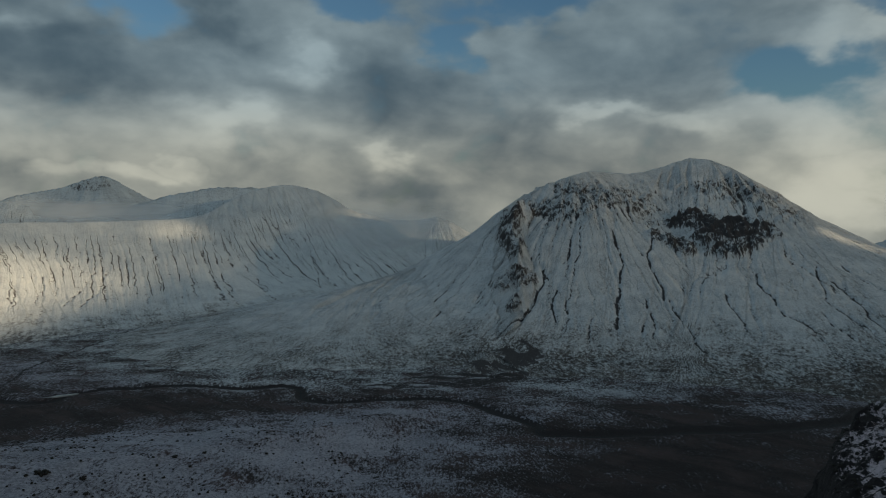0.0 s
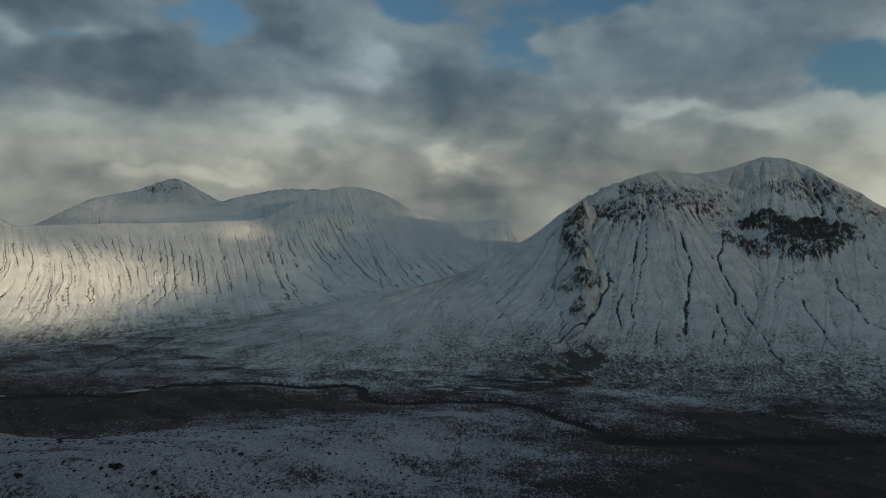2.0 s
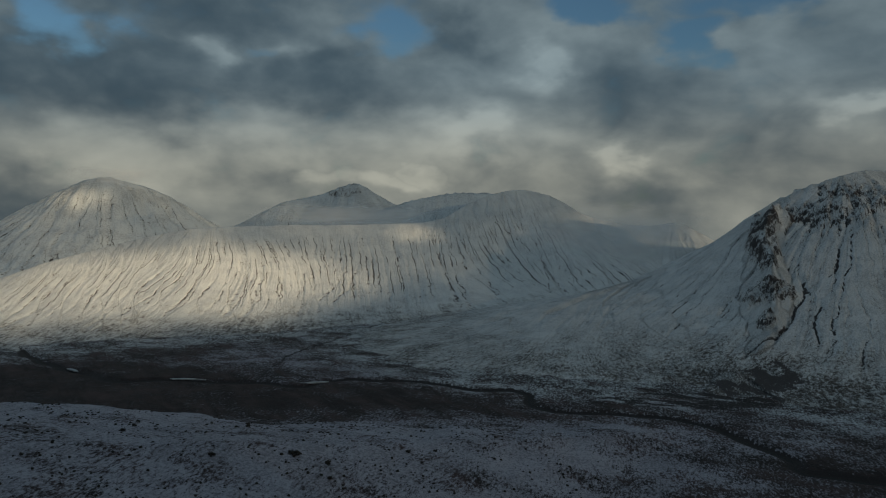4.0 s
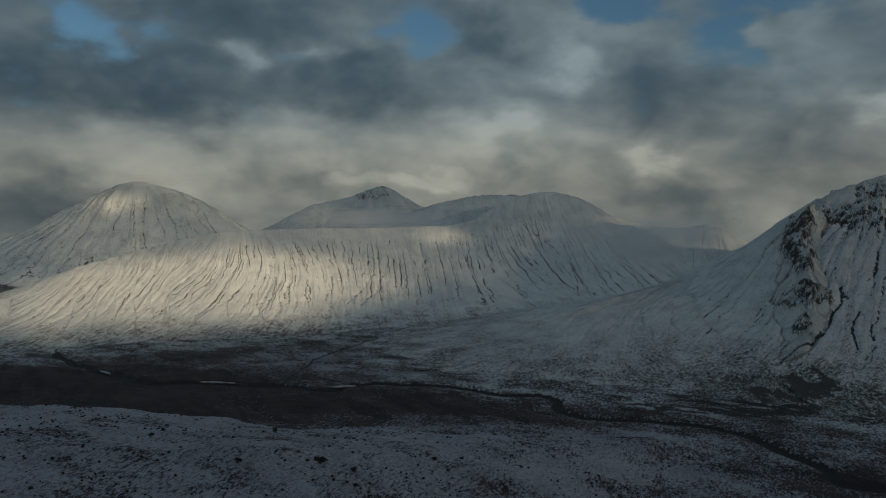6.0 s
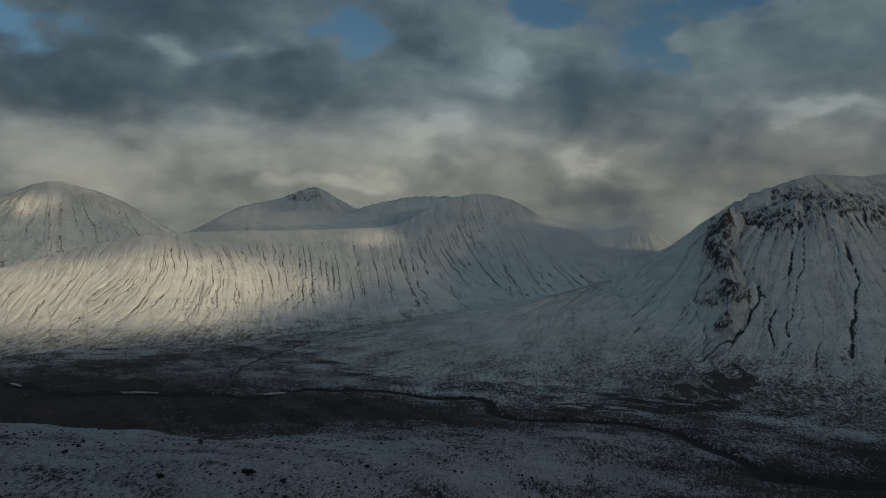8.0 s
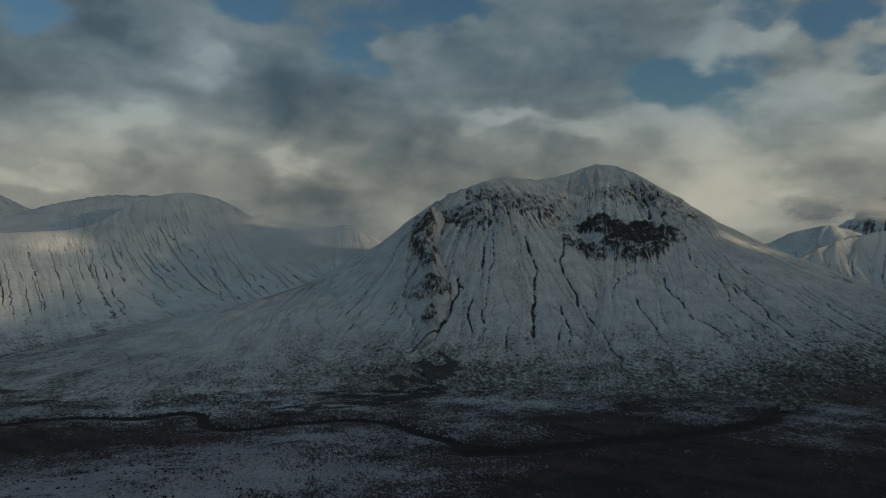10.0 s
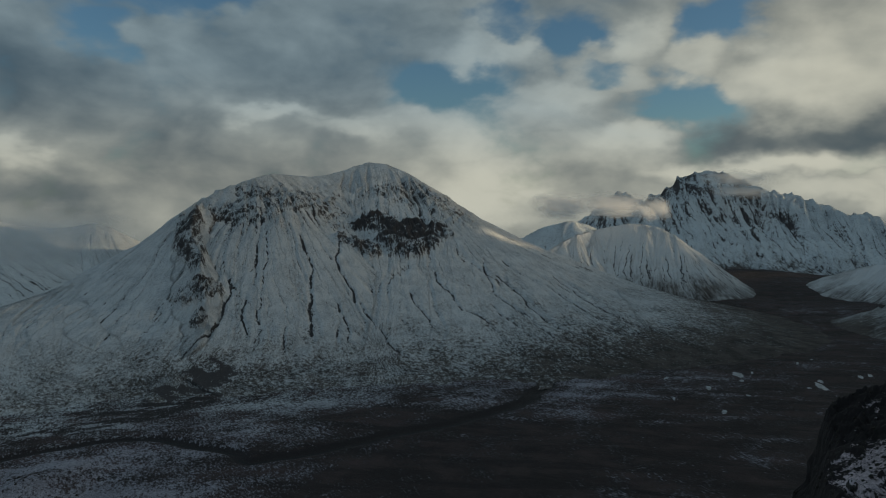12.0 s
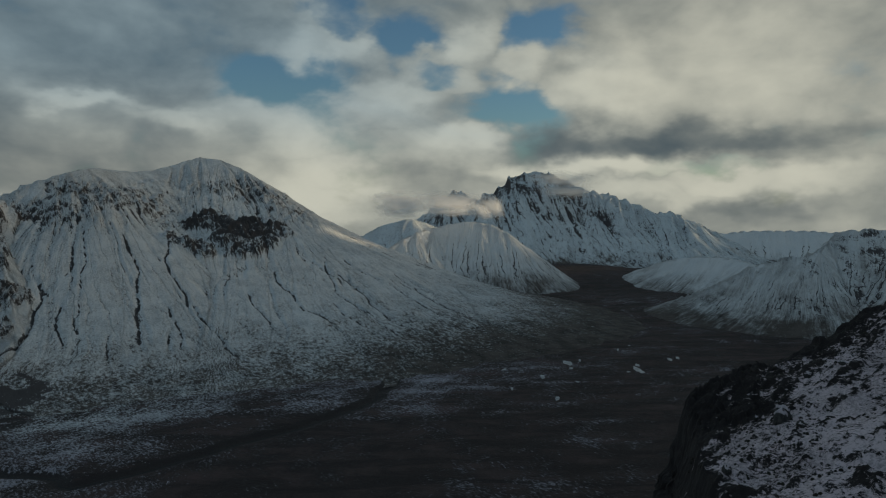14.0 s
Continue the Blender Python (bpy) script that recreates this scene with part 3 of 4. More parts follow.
# ================= mountains =================
def mountain(name, crests, gap, label, power=1.7, cut=9.0, dark=1.0, rough=16.0, shape=None, fine=None, snow_from=(0, 110), loose=1.5, snowless=0.0, pitch=30.0, groove_deep=4.0, ribs=0.0, skew=0.0, line_wide=0.15, mat=None, base=-12.0, sway=60.0, flute=0.0, flute_deep=2.4, clean=0.0):
    pts = np.vstack(crests)
    x0, y0 = (pts[:, :2] - pts[:, 3:]).min(0)
    x1, y1 = (pts[:, :2] + pts[:, 3:]).max(0)
    if fine:
        x, y = np.meshgrid(np.arange(x0, x1, gap), axis(y0, y0 + 1, fine, y1, gap))
    else:
        x, y = grid(x0, x1, y0, y1, gap)
    rng = np.random.RandomState(len(label))
    wx = x + sway * (fbm(x / 230, y / 230, 4) - 0.5)
    wy = y + sway * (fbm(x / 230 + 40, y / 230 + 9, 4) - 0.5)
    h, lane, far = np.zeros_like(x), np.zeros_like(x), np.zeros_like(x)
    for n, crest in enumerate(crests):
        h2, lane2, far2 = ridge_form(wx, wy, crest, power)
        more = h2 > h
        h, lane, far = np.where(more, h2, h), np.where(more, lane2 + 5000 * n, lane), np.where(more, far2, far)
    lift = step(h, 8, 140)
    z = h + rough * lift * (fbm(x / 110, y / 110, 6, 0.55) - 0.5)
    bare = np.zeros_like(x)
    if shape:
        z, bare = shape(x, y, z)
    lane = lane + far * (0.55 - 0.75 * step(lane, 900, 2900)) * skew
    lines = np.abs(2 * value(lane / pitch + 0.6 * fbm(x / 140, y / 140, 4), far / 700 + lane / 2500) - 1)
    some = step(h, 15, 90) * step(far + 120 * (fbm(lane / 40, far / 300, 3) - 0.5), 40, 170)
    some = some * step(fbm(lane / 90 + 7, far / 260, 4), 0.26, 0.46)
    trench = (1 - step(lines, 0.02, 0.22)) * some
    z = z - groove_deep * trench
    if ribs:
        top = (1 - step(far, 180, 420)) * step(far, 5, 60)
        z = z + ribs * top * (2 * np.abs(2 * value(lane / 130 + 0.8 * fbm(x / 90, y / 90, 4), far / 500) - 1) - 0.9)
    for n in range(2):
        flow = np.log(runoff(z + loose * rng.rand(*z.shape), gap, rng) / gap)
        groove = soften(step(flow, 1.4, 4.6), 1)
        z = z - cut * (0.6 if n else 0.4) * groove * step(h, 12, 90)
    if flute:
        cuts = np.maximum(flutes(lane, far, flute, 6.5, 3), 0.8 * flutes(lane, far, flute * 0.7, 5.5, 8, (30, 400, 80, 260))) * step(h, 8, 50)
        z = z - flute_deep * cuts
        bare = bare + 0.36 * step(cuts, 0.35, 0.85) * step(fbm(x / 24, y / 24, 3), 0.3, 0.5)
    gy, gx = np.gradient(z, gap)
    slope = np.hypot(gx, gy)
    bare = bare + dark * (0.30 * step(flow, 2.8, 4.4) * step(h, 5, 60) + 0.55 * (1 - step(lines, 0.0, line_wide)) * some * step(fbm(x / 22, y / 22, 3), 0.30, 0.5)) + 0.28 * step(slope, 0.95, 1.7)
    heath = 0.80 - 0.66 * step(h + 50 * (fbm(x / 45, y / 45, 4) - 0.5), *snow_from) ** 0.55 + snowless + 0.35 * (fbm(x / 60, y / 60, 4) - 0.5) + 0.10 * step(flow, 1.5, 4.0) + 0.08 + (0.40 * step(x, 600, 1250) * (1 - step(h, 3, 60)) + 0.15 * step(x, 700, 1150) * (1 - step(h, 60, 250)) - clean * (1 - step(x, -250, 120))) * (mat is MOUNTAIN)
    return tagged(sheet(name, x, y, z + base, mat or FAR, keep=h > 0.6, bare=bare, heath=heath, across=lane, downhill=far, run=step(h, 15, 110) * step(far, 30, 160)), label, "mountain")


def flutes(lane, far, pitch, wide, seed, reach=(40, 240, 160, 620)):
    """Runnels that follow the fall of a slope, each with its own course, width, head and end."""
    u = lane / pitch + 0.55 * (fbm(lane / 260 + seed, far / 75, 4) - 0.5)
    cell = np.floor(u).astype(int)
    best = np.zeros_like(lane)
    for n in (-1, 0, 1):
        c = cell + n
        a, b, d, e = (LATTICE[c % 256, seed * 4 + q] for q in range(4))
        head = reach[0] + reach[1] * b
        end = head + reach[2] + reach[3] * d
        off = np.abs(u - c - 0.5 - 0.8 * (a - 0.5)) * pitch / (wide * (0.55 + 0.9 * e))
        best = np.maximum(best, (1 - step(off, 0.3, 1.0)) * step(far, head, head + 50) * (1 - step(far, end - 90, end)) * (0.55 + 0.6 * e))
    return best


def terraces(x, y, z, mask, tall=26.0):
    """Steepens a slope into rock steps with ledges."""
    q = (z + 150 * (fbm(x / 90, y / 90, 5, 0.6) - 0.5)) / tall
    part = q - np.floor(q)
    return z + mask * tall * (step(part, 0.15, 0.85) ** 2 - part) * 0.9


def carve(x, y, z, bare, line, wide=3.3, deep=5.0):
    path = wavy(line, 16.0, 9.0)
    d = line_distance(x, y, path) + 5 * (fbm(x / 14, y / 14, 4) - 0.5)
    thick = wide * (0.35 + 1.3 * fbm(x / 60 + 3, y / 60, 3))
    return z - deep * (1 - step(d, 0, 1.9 * thick)), np.maximum(bare, 0.8 * (1 - step(d, 0.3 * thick, 1.3 * thick)) * step(fbm(x / 30 + 9, y / 30, 4), 0.22, 0.40))


PEAK_GULLIES = [[(536, 2048), (504, 1951), (482, 1869), (445, 1721)], [(535, 2184), (539, 2091), (536, 2048)], [(700, 2260), (660, 2170), (633, 2105), (620, 2038), (625, 1982), (620, 1879)], [(620, 1879), (623, 1784), (625, 1706), (628, 1636), (642, 1576)], [(294, 2135), (297, 2036), (275, 1945), (220, 1831), (135, 1741)], [(324, 1953), (300, 1873), (294, 1784)], [(910, 1997), (888, 1894), (893, 1828), (892, 1765)], [(892, 1765), (920, 1716), (910, 1608), (916, 1503)], [(1092, 2012), (1042, 1863), (1029, 1802), (1044, 1732), (1047, 1632), (1037, 1538)], [(1089, 1920), (1103, 1862), (1089, 1728), (1086, 1621), (1114, 1534)], [(1165, 2002), (1182, 1904), (1230, 1821), (1243, 1733)], [(1243, 1733), (1241, 1648), (1251, 1598), (1300, 1500)], [(1297, 1924), (1310, 1732), (1348, 1541)]]
PEAK_RUNNELS = [[(415, 2246), (396, 2145), (365, 2060)], [(443, 2232), (429, 2152), (379, 1979), (333, 1832)], [(299, 2101), (307, 1997)], [(390, 1800), (370, 1720), (350, 1650)], [(520, 1780), (500, 1690)], [(560, 1900), (548, 1780), (530, 1690)], [(780, 1900), (770, 1790), (765, 1690)], [(980, 1760), (985, 1640), (990, 1560)]]


def peak_shape(x, y, z):
    cliff = spots(x, y, [(835, 2275, 75, 55), (870, 2190, 65, 50), (893, 2112, 75, 38), (1010, 2170, 60, 42), (950, 2125, 50, 35), (745, 2140, 42, 36), (690, 2185, 40, 55), (930, 2195, 70, 55)])
    left = spots(x, y, [(222, 2250, 44, 120), (222, 2140, 26, 60), (210, 2000, 62, 50), (193, 1872, 20, 24)])
    band = step(z, 290, 345) * (1 - step(z, 440, 500)) * step(x, 230, 300) * (1 - step(x, 1180, 1260)) * step(fbm(x / 60, y / 60, 5, 0.6), 0.34, 0.56)
    dust = spots(x, y, [(960, 2240, 130, 100), (1140, 2330, 90, 90), (1010, 2420, 120, 70), (640, 2330, 120, 110), (430, 2330, 140, 90)])
    z = z + 20 * cliff + 16 * left
    z = terraces(x, y, z, np.clip(0.7 * cliff + 0.8 * left + 0.5 * band, 0, 1), 34.0)
    z += 26 * (cliff + left + 0.8 * band) * (ridged(x / 30, y / 60, 5, 0.6) - 0.6)
    bare = 0.50 * cliff + 0.40 * left + 0.10 * band + 0.20 * dust + 0.8 * np.clip(cliff + left + 0.6 * band + 0.3 * dust, 0, 1) * (fbm(x / 13, y / 13, 4, 0.65) - 0.5)
    bare += 0.25 * step(z, 330, 420) * (fbm(x / 25, y / 25, 3) - 0.35)
    bluff = spots(x, y, [(15, 1530, 95, 90), (120, 1560, 70, 80), (190, 1640, 60, 70)]) * step(ridged((x + 0.6 * y) / 40, (y - 0.6 * x) / 160, 4), 0.5, 0.75)
    bare = np.maximum(bare, 0.85 * bluff)
    for line in PEAK_GULLIES:
        z, bare = carve(x, y, z, bare, line)
    for line in PEAK_RUNNELS:
        z, bare = carve(x, y, z, bare, line, 2.2, 4.0)
    return carve(x, y, z, bare, BURN, 3.2, 5.0)


def ridge_shape(x, y, z):
    bare = np.zeros_like(x)
    for line in [[(-826, 3120), (-783, 3092), (-679, 3037), (-575, 2957), (-520, 2830), (-477, 2688)], [(-700, 3090), (-640, 3010), (-600, 2930)], [(-1250, 2450), (-1230, 2300), (-1210, 2180)], [(-1215, 2460), (-1180, 2320), (-1165, 2200)]]:
        z, bare = carve(x, y, z, bare, line, 1.9, 5.0)
    return carve(x, y, z, bare, BURN, 3.2, 5.0)


def craggy_shape(x, y, z):
    mask = step(z, 120, 400)
    along, fall = 0.55 * x - 0.84 * y, -0.84 * x - 0.55 * y
    ribs = ridged((along - 0.55 * fall) / 120, fall / 520, 5, 0.55)
    z = z + mask * (105 * (ribs - 0.66) + 16 * (fbm(x / 45, y / 45, 4) - 0.5))
    return z, 0.20 * step(z, 420, 540) + mask * (0.16 - 1.1 * (ribs - 0.66) + 0.5 * (fbm(x / 50, y / 50, 5) - 0.5))


def spur_shape(x, y, z):
    mask = step(z, 20, 90)
    z = terraces(x, y, z, 0.6 * mask, 40.0) + 10 * mask * (ridged(x / 120, y / 120, 5, 0.5) - 0.6)
    bands = step(ridged((x + y) / 260, (y - x) / 110, 4, 0.55), 0.62, 0.85)
    return z, mask * (0.05 + 0.30 * bands)


def sharp_shape(x, y, z):
    top = spots(x, y, [(-1800, 3500, 110, 80)])
    return z + 20 * top * (ridged(x / 40, y / 40, 4) - 0.6), 0.35 * top


mountain("mountain", [PEAK, RIB, BUTTRESS], 4.5, "broad snowy mountain with dark crags and gullied flanks", shape=peak_shape, fine=2720, mat=MOUNTAIN, clean=0.20, snow_from=(0, 125), loose=3.0, rough=12.0, cut=3.2, base=-4.0, pitch=30.0, ribs=8.0, dark=0.75)
mountain("mountain", [LONG_RIDGE], 5.0, "long snowy ridge with fluted slopes and a rounded summit", shape=ridge_shape, mat=RIDGE, cut=2.5, fine=3560, rough=7.0, loose=4.5, pitch=40.0, groove_deep=2.0, sway=26.0, snowless=-0.14, skew=0.45, dark=0.35, line_wide=0.10, flute=30.0)
mountain("mountain", [SHOULDER], 14.0, "smooth snowy shoulder in shade behind the ridge", dark=0.5)
mountain("mountain", [SHARP], 12.0, "sharp snowy peak with a rocky tip", shape=sharp_shape, dark=0.6, pitch=60.0)
mountain("mountain", [CONE], 12.0, "wide snowy cone with its top in cloud", dark=0.7, pitch=60.0, ribs=14.0)
mountain("hill", [ROUND], 8.0, "rounded snowy hill with dark runnels", power=1.2, mat=SMOOTH, snowless=0.05, dark=0.8, pitch=60.0, snow_from=(20, 200))
mountain("hill", [SUNLIT], 12.0, "sunlit snowy slope between cloud")
mountain("mountain", [CRAGGY], 9.0, "craggy dark mountain streaked with snow", rough=18, power=1.35, shape=craggy_shape, cut=10.0, pitch=70.0, groove_deep=16.0, ribs=14.0, dark=0.8, skew=-0.9, snow_from=(0, 220), flute=48.0, flute_deep=8.0)
mountain("hill", [DOME], 12.0, "low snowy dome at the head of the valley", mat=SMOOTH, dark=0.3, snowless=0.08, snow_from=(0, 150), groove_deep=1.0, cut=3.0, rough=10.0)
mountain("hill", [SPUR], 9.0, "snowy spur with dark rock bands", mat=SMOOTH, rough=22, shape=spur_shape, snowless=0.22, snow_from=(0, 160), dark=0.4, groove_deep=2.0, cut=5.0)
mountain("hill", [DISTANT], 25.0, "far low snowy hills on the horizon", mat=SMOOTH, dark=0.2, groove_deep=0.0, cut=3.0, rough=10.0)


# ================= near hillside =================
def hillside_height(x, y):
    e1 = 0.875 * x - 0.485 * y - 5
    e2 = 0.5 * (x - 88) - 0.866 * (y - 159) - 5
    wob = 10 * (fbm(x / 25, y / 25, 4) - 0.5)
    e = np.minimum(e1, e2) + wob
    e3 = 167 - (0.415 * (x + 38) + 0.91 * (y - 83)) + 1.5 * wob
    edge = np.minimum(e, e3)
    z = 332 + 0.45 * np.clip(e, 0, 900)
    z -= np.where(edge < 0, np.where(edge > -40, -edge * 3.0, 120 + (-edge - 40) * 1.0), 0)
    return z, edge, e


def hillside_ground(x, y):
    z, edge, e = hillside_height(x, y)
    z = z + 3.2 * (fbm(x / 9, y / 9, 5, 0.6) - 0.5) + 7 * (fbm(x / 40, y / 40, 4) - 0.5)
    beyond = 0.415 * (x + 38) + 0.91 * (y - 83)
    side = 0.5 * (x - 88) - 0.866 * (y - 159)
    dark = step(beyond + 26 * (fbm(x / 30, y / 30, 4) - 0.5), 132, 146) * (1 - 0.65 * step(side + 14 * (fbm(x / 20, y / 20, 4) - 0.5), 12, 34))
    lumps = 0.5 * step(ridged(x / 11, y / 11, 5, 0.6), 0.60, 0.80) + 0.7 * step(ridged(x / 4.5, y / 4.5, 4, 0.6), 0.62, 0.86)
    crag = step(-edge, 0, 10) * (9 * (fbm(x / 6, y / 6, 4, 0.6) - 0.5) + 5 * (ridged(x / 3, y / 3, 3, 0.6) - 0.6))
    return z + crag + (1.2 + 1.3 * dark) * lumps * step(edge, -6, 0), edge, lumps, dark


def build_hillside():
    x, y = np.meshgrid(axis(-420, 50, 215, 900, 0.5), axis(-900, 85, 250, 560, 0.5))
    z, edge, lumps, dark = hillside_ground(x, y)
    steep = step(-edge, 0, 8)
    x = x + steep * 7 * (fbm(z / 5, y / 9 + x / 30, 4, 0.6) - 0.5)
    y = y + steep * 7 * (fbm(z / 5 + 31, x / 9, 4, 0.6) - 0.5)
    bare = 0.10 + 0.85 * step(-edge, -8, 3) + 0.55 * lumps + 0.85 * dark + 1.0 * (fbm(x / 5, y / 5, 5, 0.65) - 0.46) + 1.2 * (fbm(x / 1.8, y / 1.8, 3, 0.6) - 0.46) + 0.5 * (fbm(x / 8, y / 5, 3, 0.6) - 0.5)
    heath = 0.34 + 0.9 * (fbm(x / 14, y / 14, 4) - 0.5)
    return tagged(sheet("hillside", x, y, z, NEAR, keep=z > -20, bare=bare, heath=heath), "steep rocky hillside with thin snow and heather", "hillside", kind="structure")


build_hillside()


# ================= loose things =================
def plain(name, low, high, fine, rough=0.85, bump=0.5, depth=0.1):
    m, k = material(name)
    at = k.add("ShaderNodeTexCoord", 3)
    grain = k.noise(at, fine, 7.0, 0.7)
    finish(k, k.mix(k.span(grain, 0.35, 0.68), low, high), rough, grain, bump, depth)
    return m


STONE = plain("dark_gabbro", (0.012, 0.012, 0.013), (0.06, 0.058, 0.056), 3.0)
SNOW_CAP = plain("settled_snow", (0.36, 0.33, 0.37), (0.54, 0.49, 0.54), 4.0)
TWIGS = plain("dead_heather", (0.010, 0.009, 0.008), (0.035, 0.028, 0.020), 6.0)
ICE = plain("snowed_ice", (0.20, 0.23, 0.26), (0.48, 0.52, 0.56), 0.08, 0.45, 0.2)
WATER = plain("dark_water", (0.008, 0.010, 0.012), (0.014, 0.016, 0.018), 0.3, 0.85, 0.3, 0.05)


def part(name, bm, mat, parent, label=""):
    me = bpy.data.meshes.new(name)
    bm.to_mesh(me)
    bm.free()
    me.shade_smooth()
    me.materials.append(mat)
    ob = new(name, me)
    ob.parent = parent
    return tagged(ob, label)


def lump(seed, flat=0.7, jag=0.5, cut=True):
    """A rough block of stone about 2 across, its foot at z = -0.4."""
    bm = bmesh.new()
    bmesh.ops.create_icosphere(bm, subdivisions=3, radius=1.0)
    rng = random.Random(seed)
    planes = [Vector((rng.uniform(-1, 1), rng.uniform(-1, 1), rng.uniform(-0.4, 1))).normalized() for _ in range(9)]
    shift = Vector((seed * 3.7, seed * 1.3, 0))
    for v in bm.verts:
        p = v.co.copy()
        for n in planes:
            d = p.dot(n) - 0.72
            if d > 0:
                p -= n * d * 0.85
        p *= 1 + jag * 0.35 * noise.fractal(p * 1.7 + shift, 1.0, 2.0, 4)
        v.co = (p.x, p.y, p.z * flat + flat * 0.45)
    return bm


def cap_of(bm):
    """The snow that lies on the upward faces of a stone."""
    cap = bm.copy()
    cap.normal_update()
    low = [f for f in cap.faces if f.normal.z < 0.82 or f.calc_center_median().z < 0.35]
    bmesh.ops.delete(cap, geom=low, context="FACES")
    if not cap.faces:
        cap.free()
        return None
    solid = bmesh.ops.extrude_face_region(cap, geom=cap.faces[:])
    for g in solid["geom"]:
        if isinstance(g, bmesh.types.BMVert):
            g.co += Vector((0, 0, 0.09))
    bmesh.ops.recalc_face_normals(cap, faces=cap.faces[:])
    return cap


def boulder(seed, label):
    root = new("boulder")
    stone = lump(seed, 0.6 + 0.25 * (seed % 3), 0.7)
    cap = cap_of(stone)
    part("stone", stone, STONE, root)
    if cap:
        part("snow_cap", cap, SNOW_CAP, root, "thin cap of settled snow")
    return tagged(root, label, "boulder", "boulders on the hillside")


def scatter_boulders():
    kinds = [boulder(n, "dark angular boulder dusted with snow on the hillside") for n in range(6)]
    rng = random.Random(5)
    spots_at = [(118, 149, 2.1)]
    while len(spots_at) < 150:
        px, py = rng.uniform(55, 200), rng.uniform(85, 230)
        if 0.415 * (px + 38) + 0.91 * (py - 83) < 155:
            spots_at.append((px, py, 0.35 + 1.3 * rng.random() ** 4))
    for n, (px, py, size) in enumerate(spots_at):
        z, edge, _, _ = hillside_ground(np.array([[px]]), np.array([[py]]))
        if edge[0, 0] < 1 and n > 5:
            continue
        m = Matrix.LocRotScale((px, py, z[0, 0] - 0.15 * size), Euler((rng.uniform(-0.2, 0.2), rng.uniform(-0.2, 0.2), rng.uniform(0, 6))), None)
        if n < 6:
            kinds[n].matrix_basis = m
            kinds[n].scale = (size, size * 0.85, size * (2.0 if n == 0 else 1.0))
        else:
            ob = copy_thing(kinds[n % 6], m)
            ob.scale = (size, size * rng.uniform(0.6, 1.0), size * rng.uniform(0.6, 1.1))


scatter_boulders()


def clump_sheet(name, places, mat, label, category, seed=1):
    """Many small ragged clumps in one mesh: rows of x, y, z, size."""
    rng = np.random.RandomState(seed)
    verts, faces = [], []
    ring = np.linspace(0, 2 * np.pi, 7)[:-1]
    for px, py, pz, size in places:
        base = len(verts)
        for level, (r, h) in enumerate(((1.0, -0.25), (0.9, 0.35), (0.45, 0.75))):
            for a in ring:
                f = r * size * rng.uniform(0.65, 1.25)
                verts.append((px + f * math.cos(a), py + f * math.sin(a), pz + size * h * rng.uniform(0.7, 1.2)))
        verts.append((px, py, pz + size * 0.85))
        for level in (0, 6):
            for q in range(6):
                faces.append((base + level + q, base + level + (q + 1) % 6, base + level + 6 + (q + 1) % 6, base + level + 6 + q))
        faces += [(base + 12 + q, base + 12 + (q + 1) % 6, base + 18) for q in range(6)]
    me = bpy.data.meshes.new(name)
    me.from_pydata(verts, [], faces)
    me.materials.append(mat)
    return tagged(new(name, me), label, category, kind="stuff")


def scatter_heather():
    rng = np.random.RandomState(11)
    x, y = rng.uniform(50, 215, 9000), rng.uniform(80, 250, 9000)
    z, edge, lumps, dark = hillside_ground(x[None], y[None])
    thick = fbm(x / 12, y / 12, 4)
    rows = [(a, b, c, s) for a, b, c, e, t, s in zip(x, y, z[0], edge[0], thick, 0.12 + 0.4 * rng.rand(9000) ** 2) if e > -2 and t > 0.46]
    clump_sheet("heather", rows, TWIGS, "dark heather tussocks poking through thin snow", "heather", 2)
    x, y = rng.uniform(-1300, 60, 14000), rng.uniform(450, 1180, 14000)
    z, e = ground_height(x, y)
    thick = fbm(x / 60, y / 30, 4)
    rows = [(a, b, c, s) for a, b, c, d, t, s in zip(x, y, z, e, thick, 0.5 + 2.0 * rng.rand(14000) ** 5) if d > -10 and t > 0.47]
    clump_sheet("moor_tussocks", rows, TWIGS, "dark tussocks and stones scattered over the snowy moor", "heather", 3)


scatter_heather()


def shrub(px, py, size, seed):
    root = new("shrub")
    z, _ = ground_height(np.array([px]), np.array([py]))
    root.location = (px, py, z[0])
    bm = bmesh.new()
    rng = random.Random(seed)
    for _ in range(26):
        at = Vector((rng.gauss(0, 0.6), rng.gauss(0, 0.5), rng.uniform(0.0, 0.6))) * size
        made = bmesh.ops.create_icosphere(bm, subdivisions=1, radius=size * rng.uniform(0.2, 0.42), matrix=Matrix.Translation(at))
        for v in made["verts"]:
            v.co += Vector((rng.uniform(-1, 1), rng.uniform(-1, 1), rng.uniform(-1, 1))) * size * 0.09
    part("crown", bm, TWIGS, root)
    return tagged(root, "dark leafless shrub on the snowy moor", "shrub", "shrubs on the moor")


for n, (px, py, size) in enumerate([(-472, 791, 6.5), (-430, 800, 3.5), (-410, 770, 3.0), (-640, 930, 3.5), (-620, 900, 3.0), (-545, 720, 3.5), (-720, 780, 2.6), (-705, 742, 3.2), (-360, 905, 3.4), (-330, 930, 2.8), (-250, 955, 2.6), (-385, 690, 3.0)]):
    shrub(px, py, size, n)


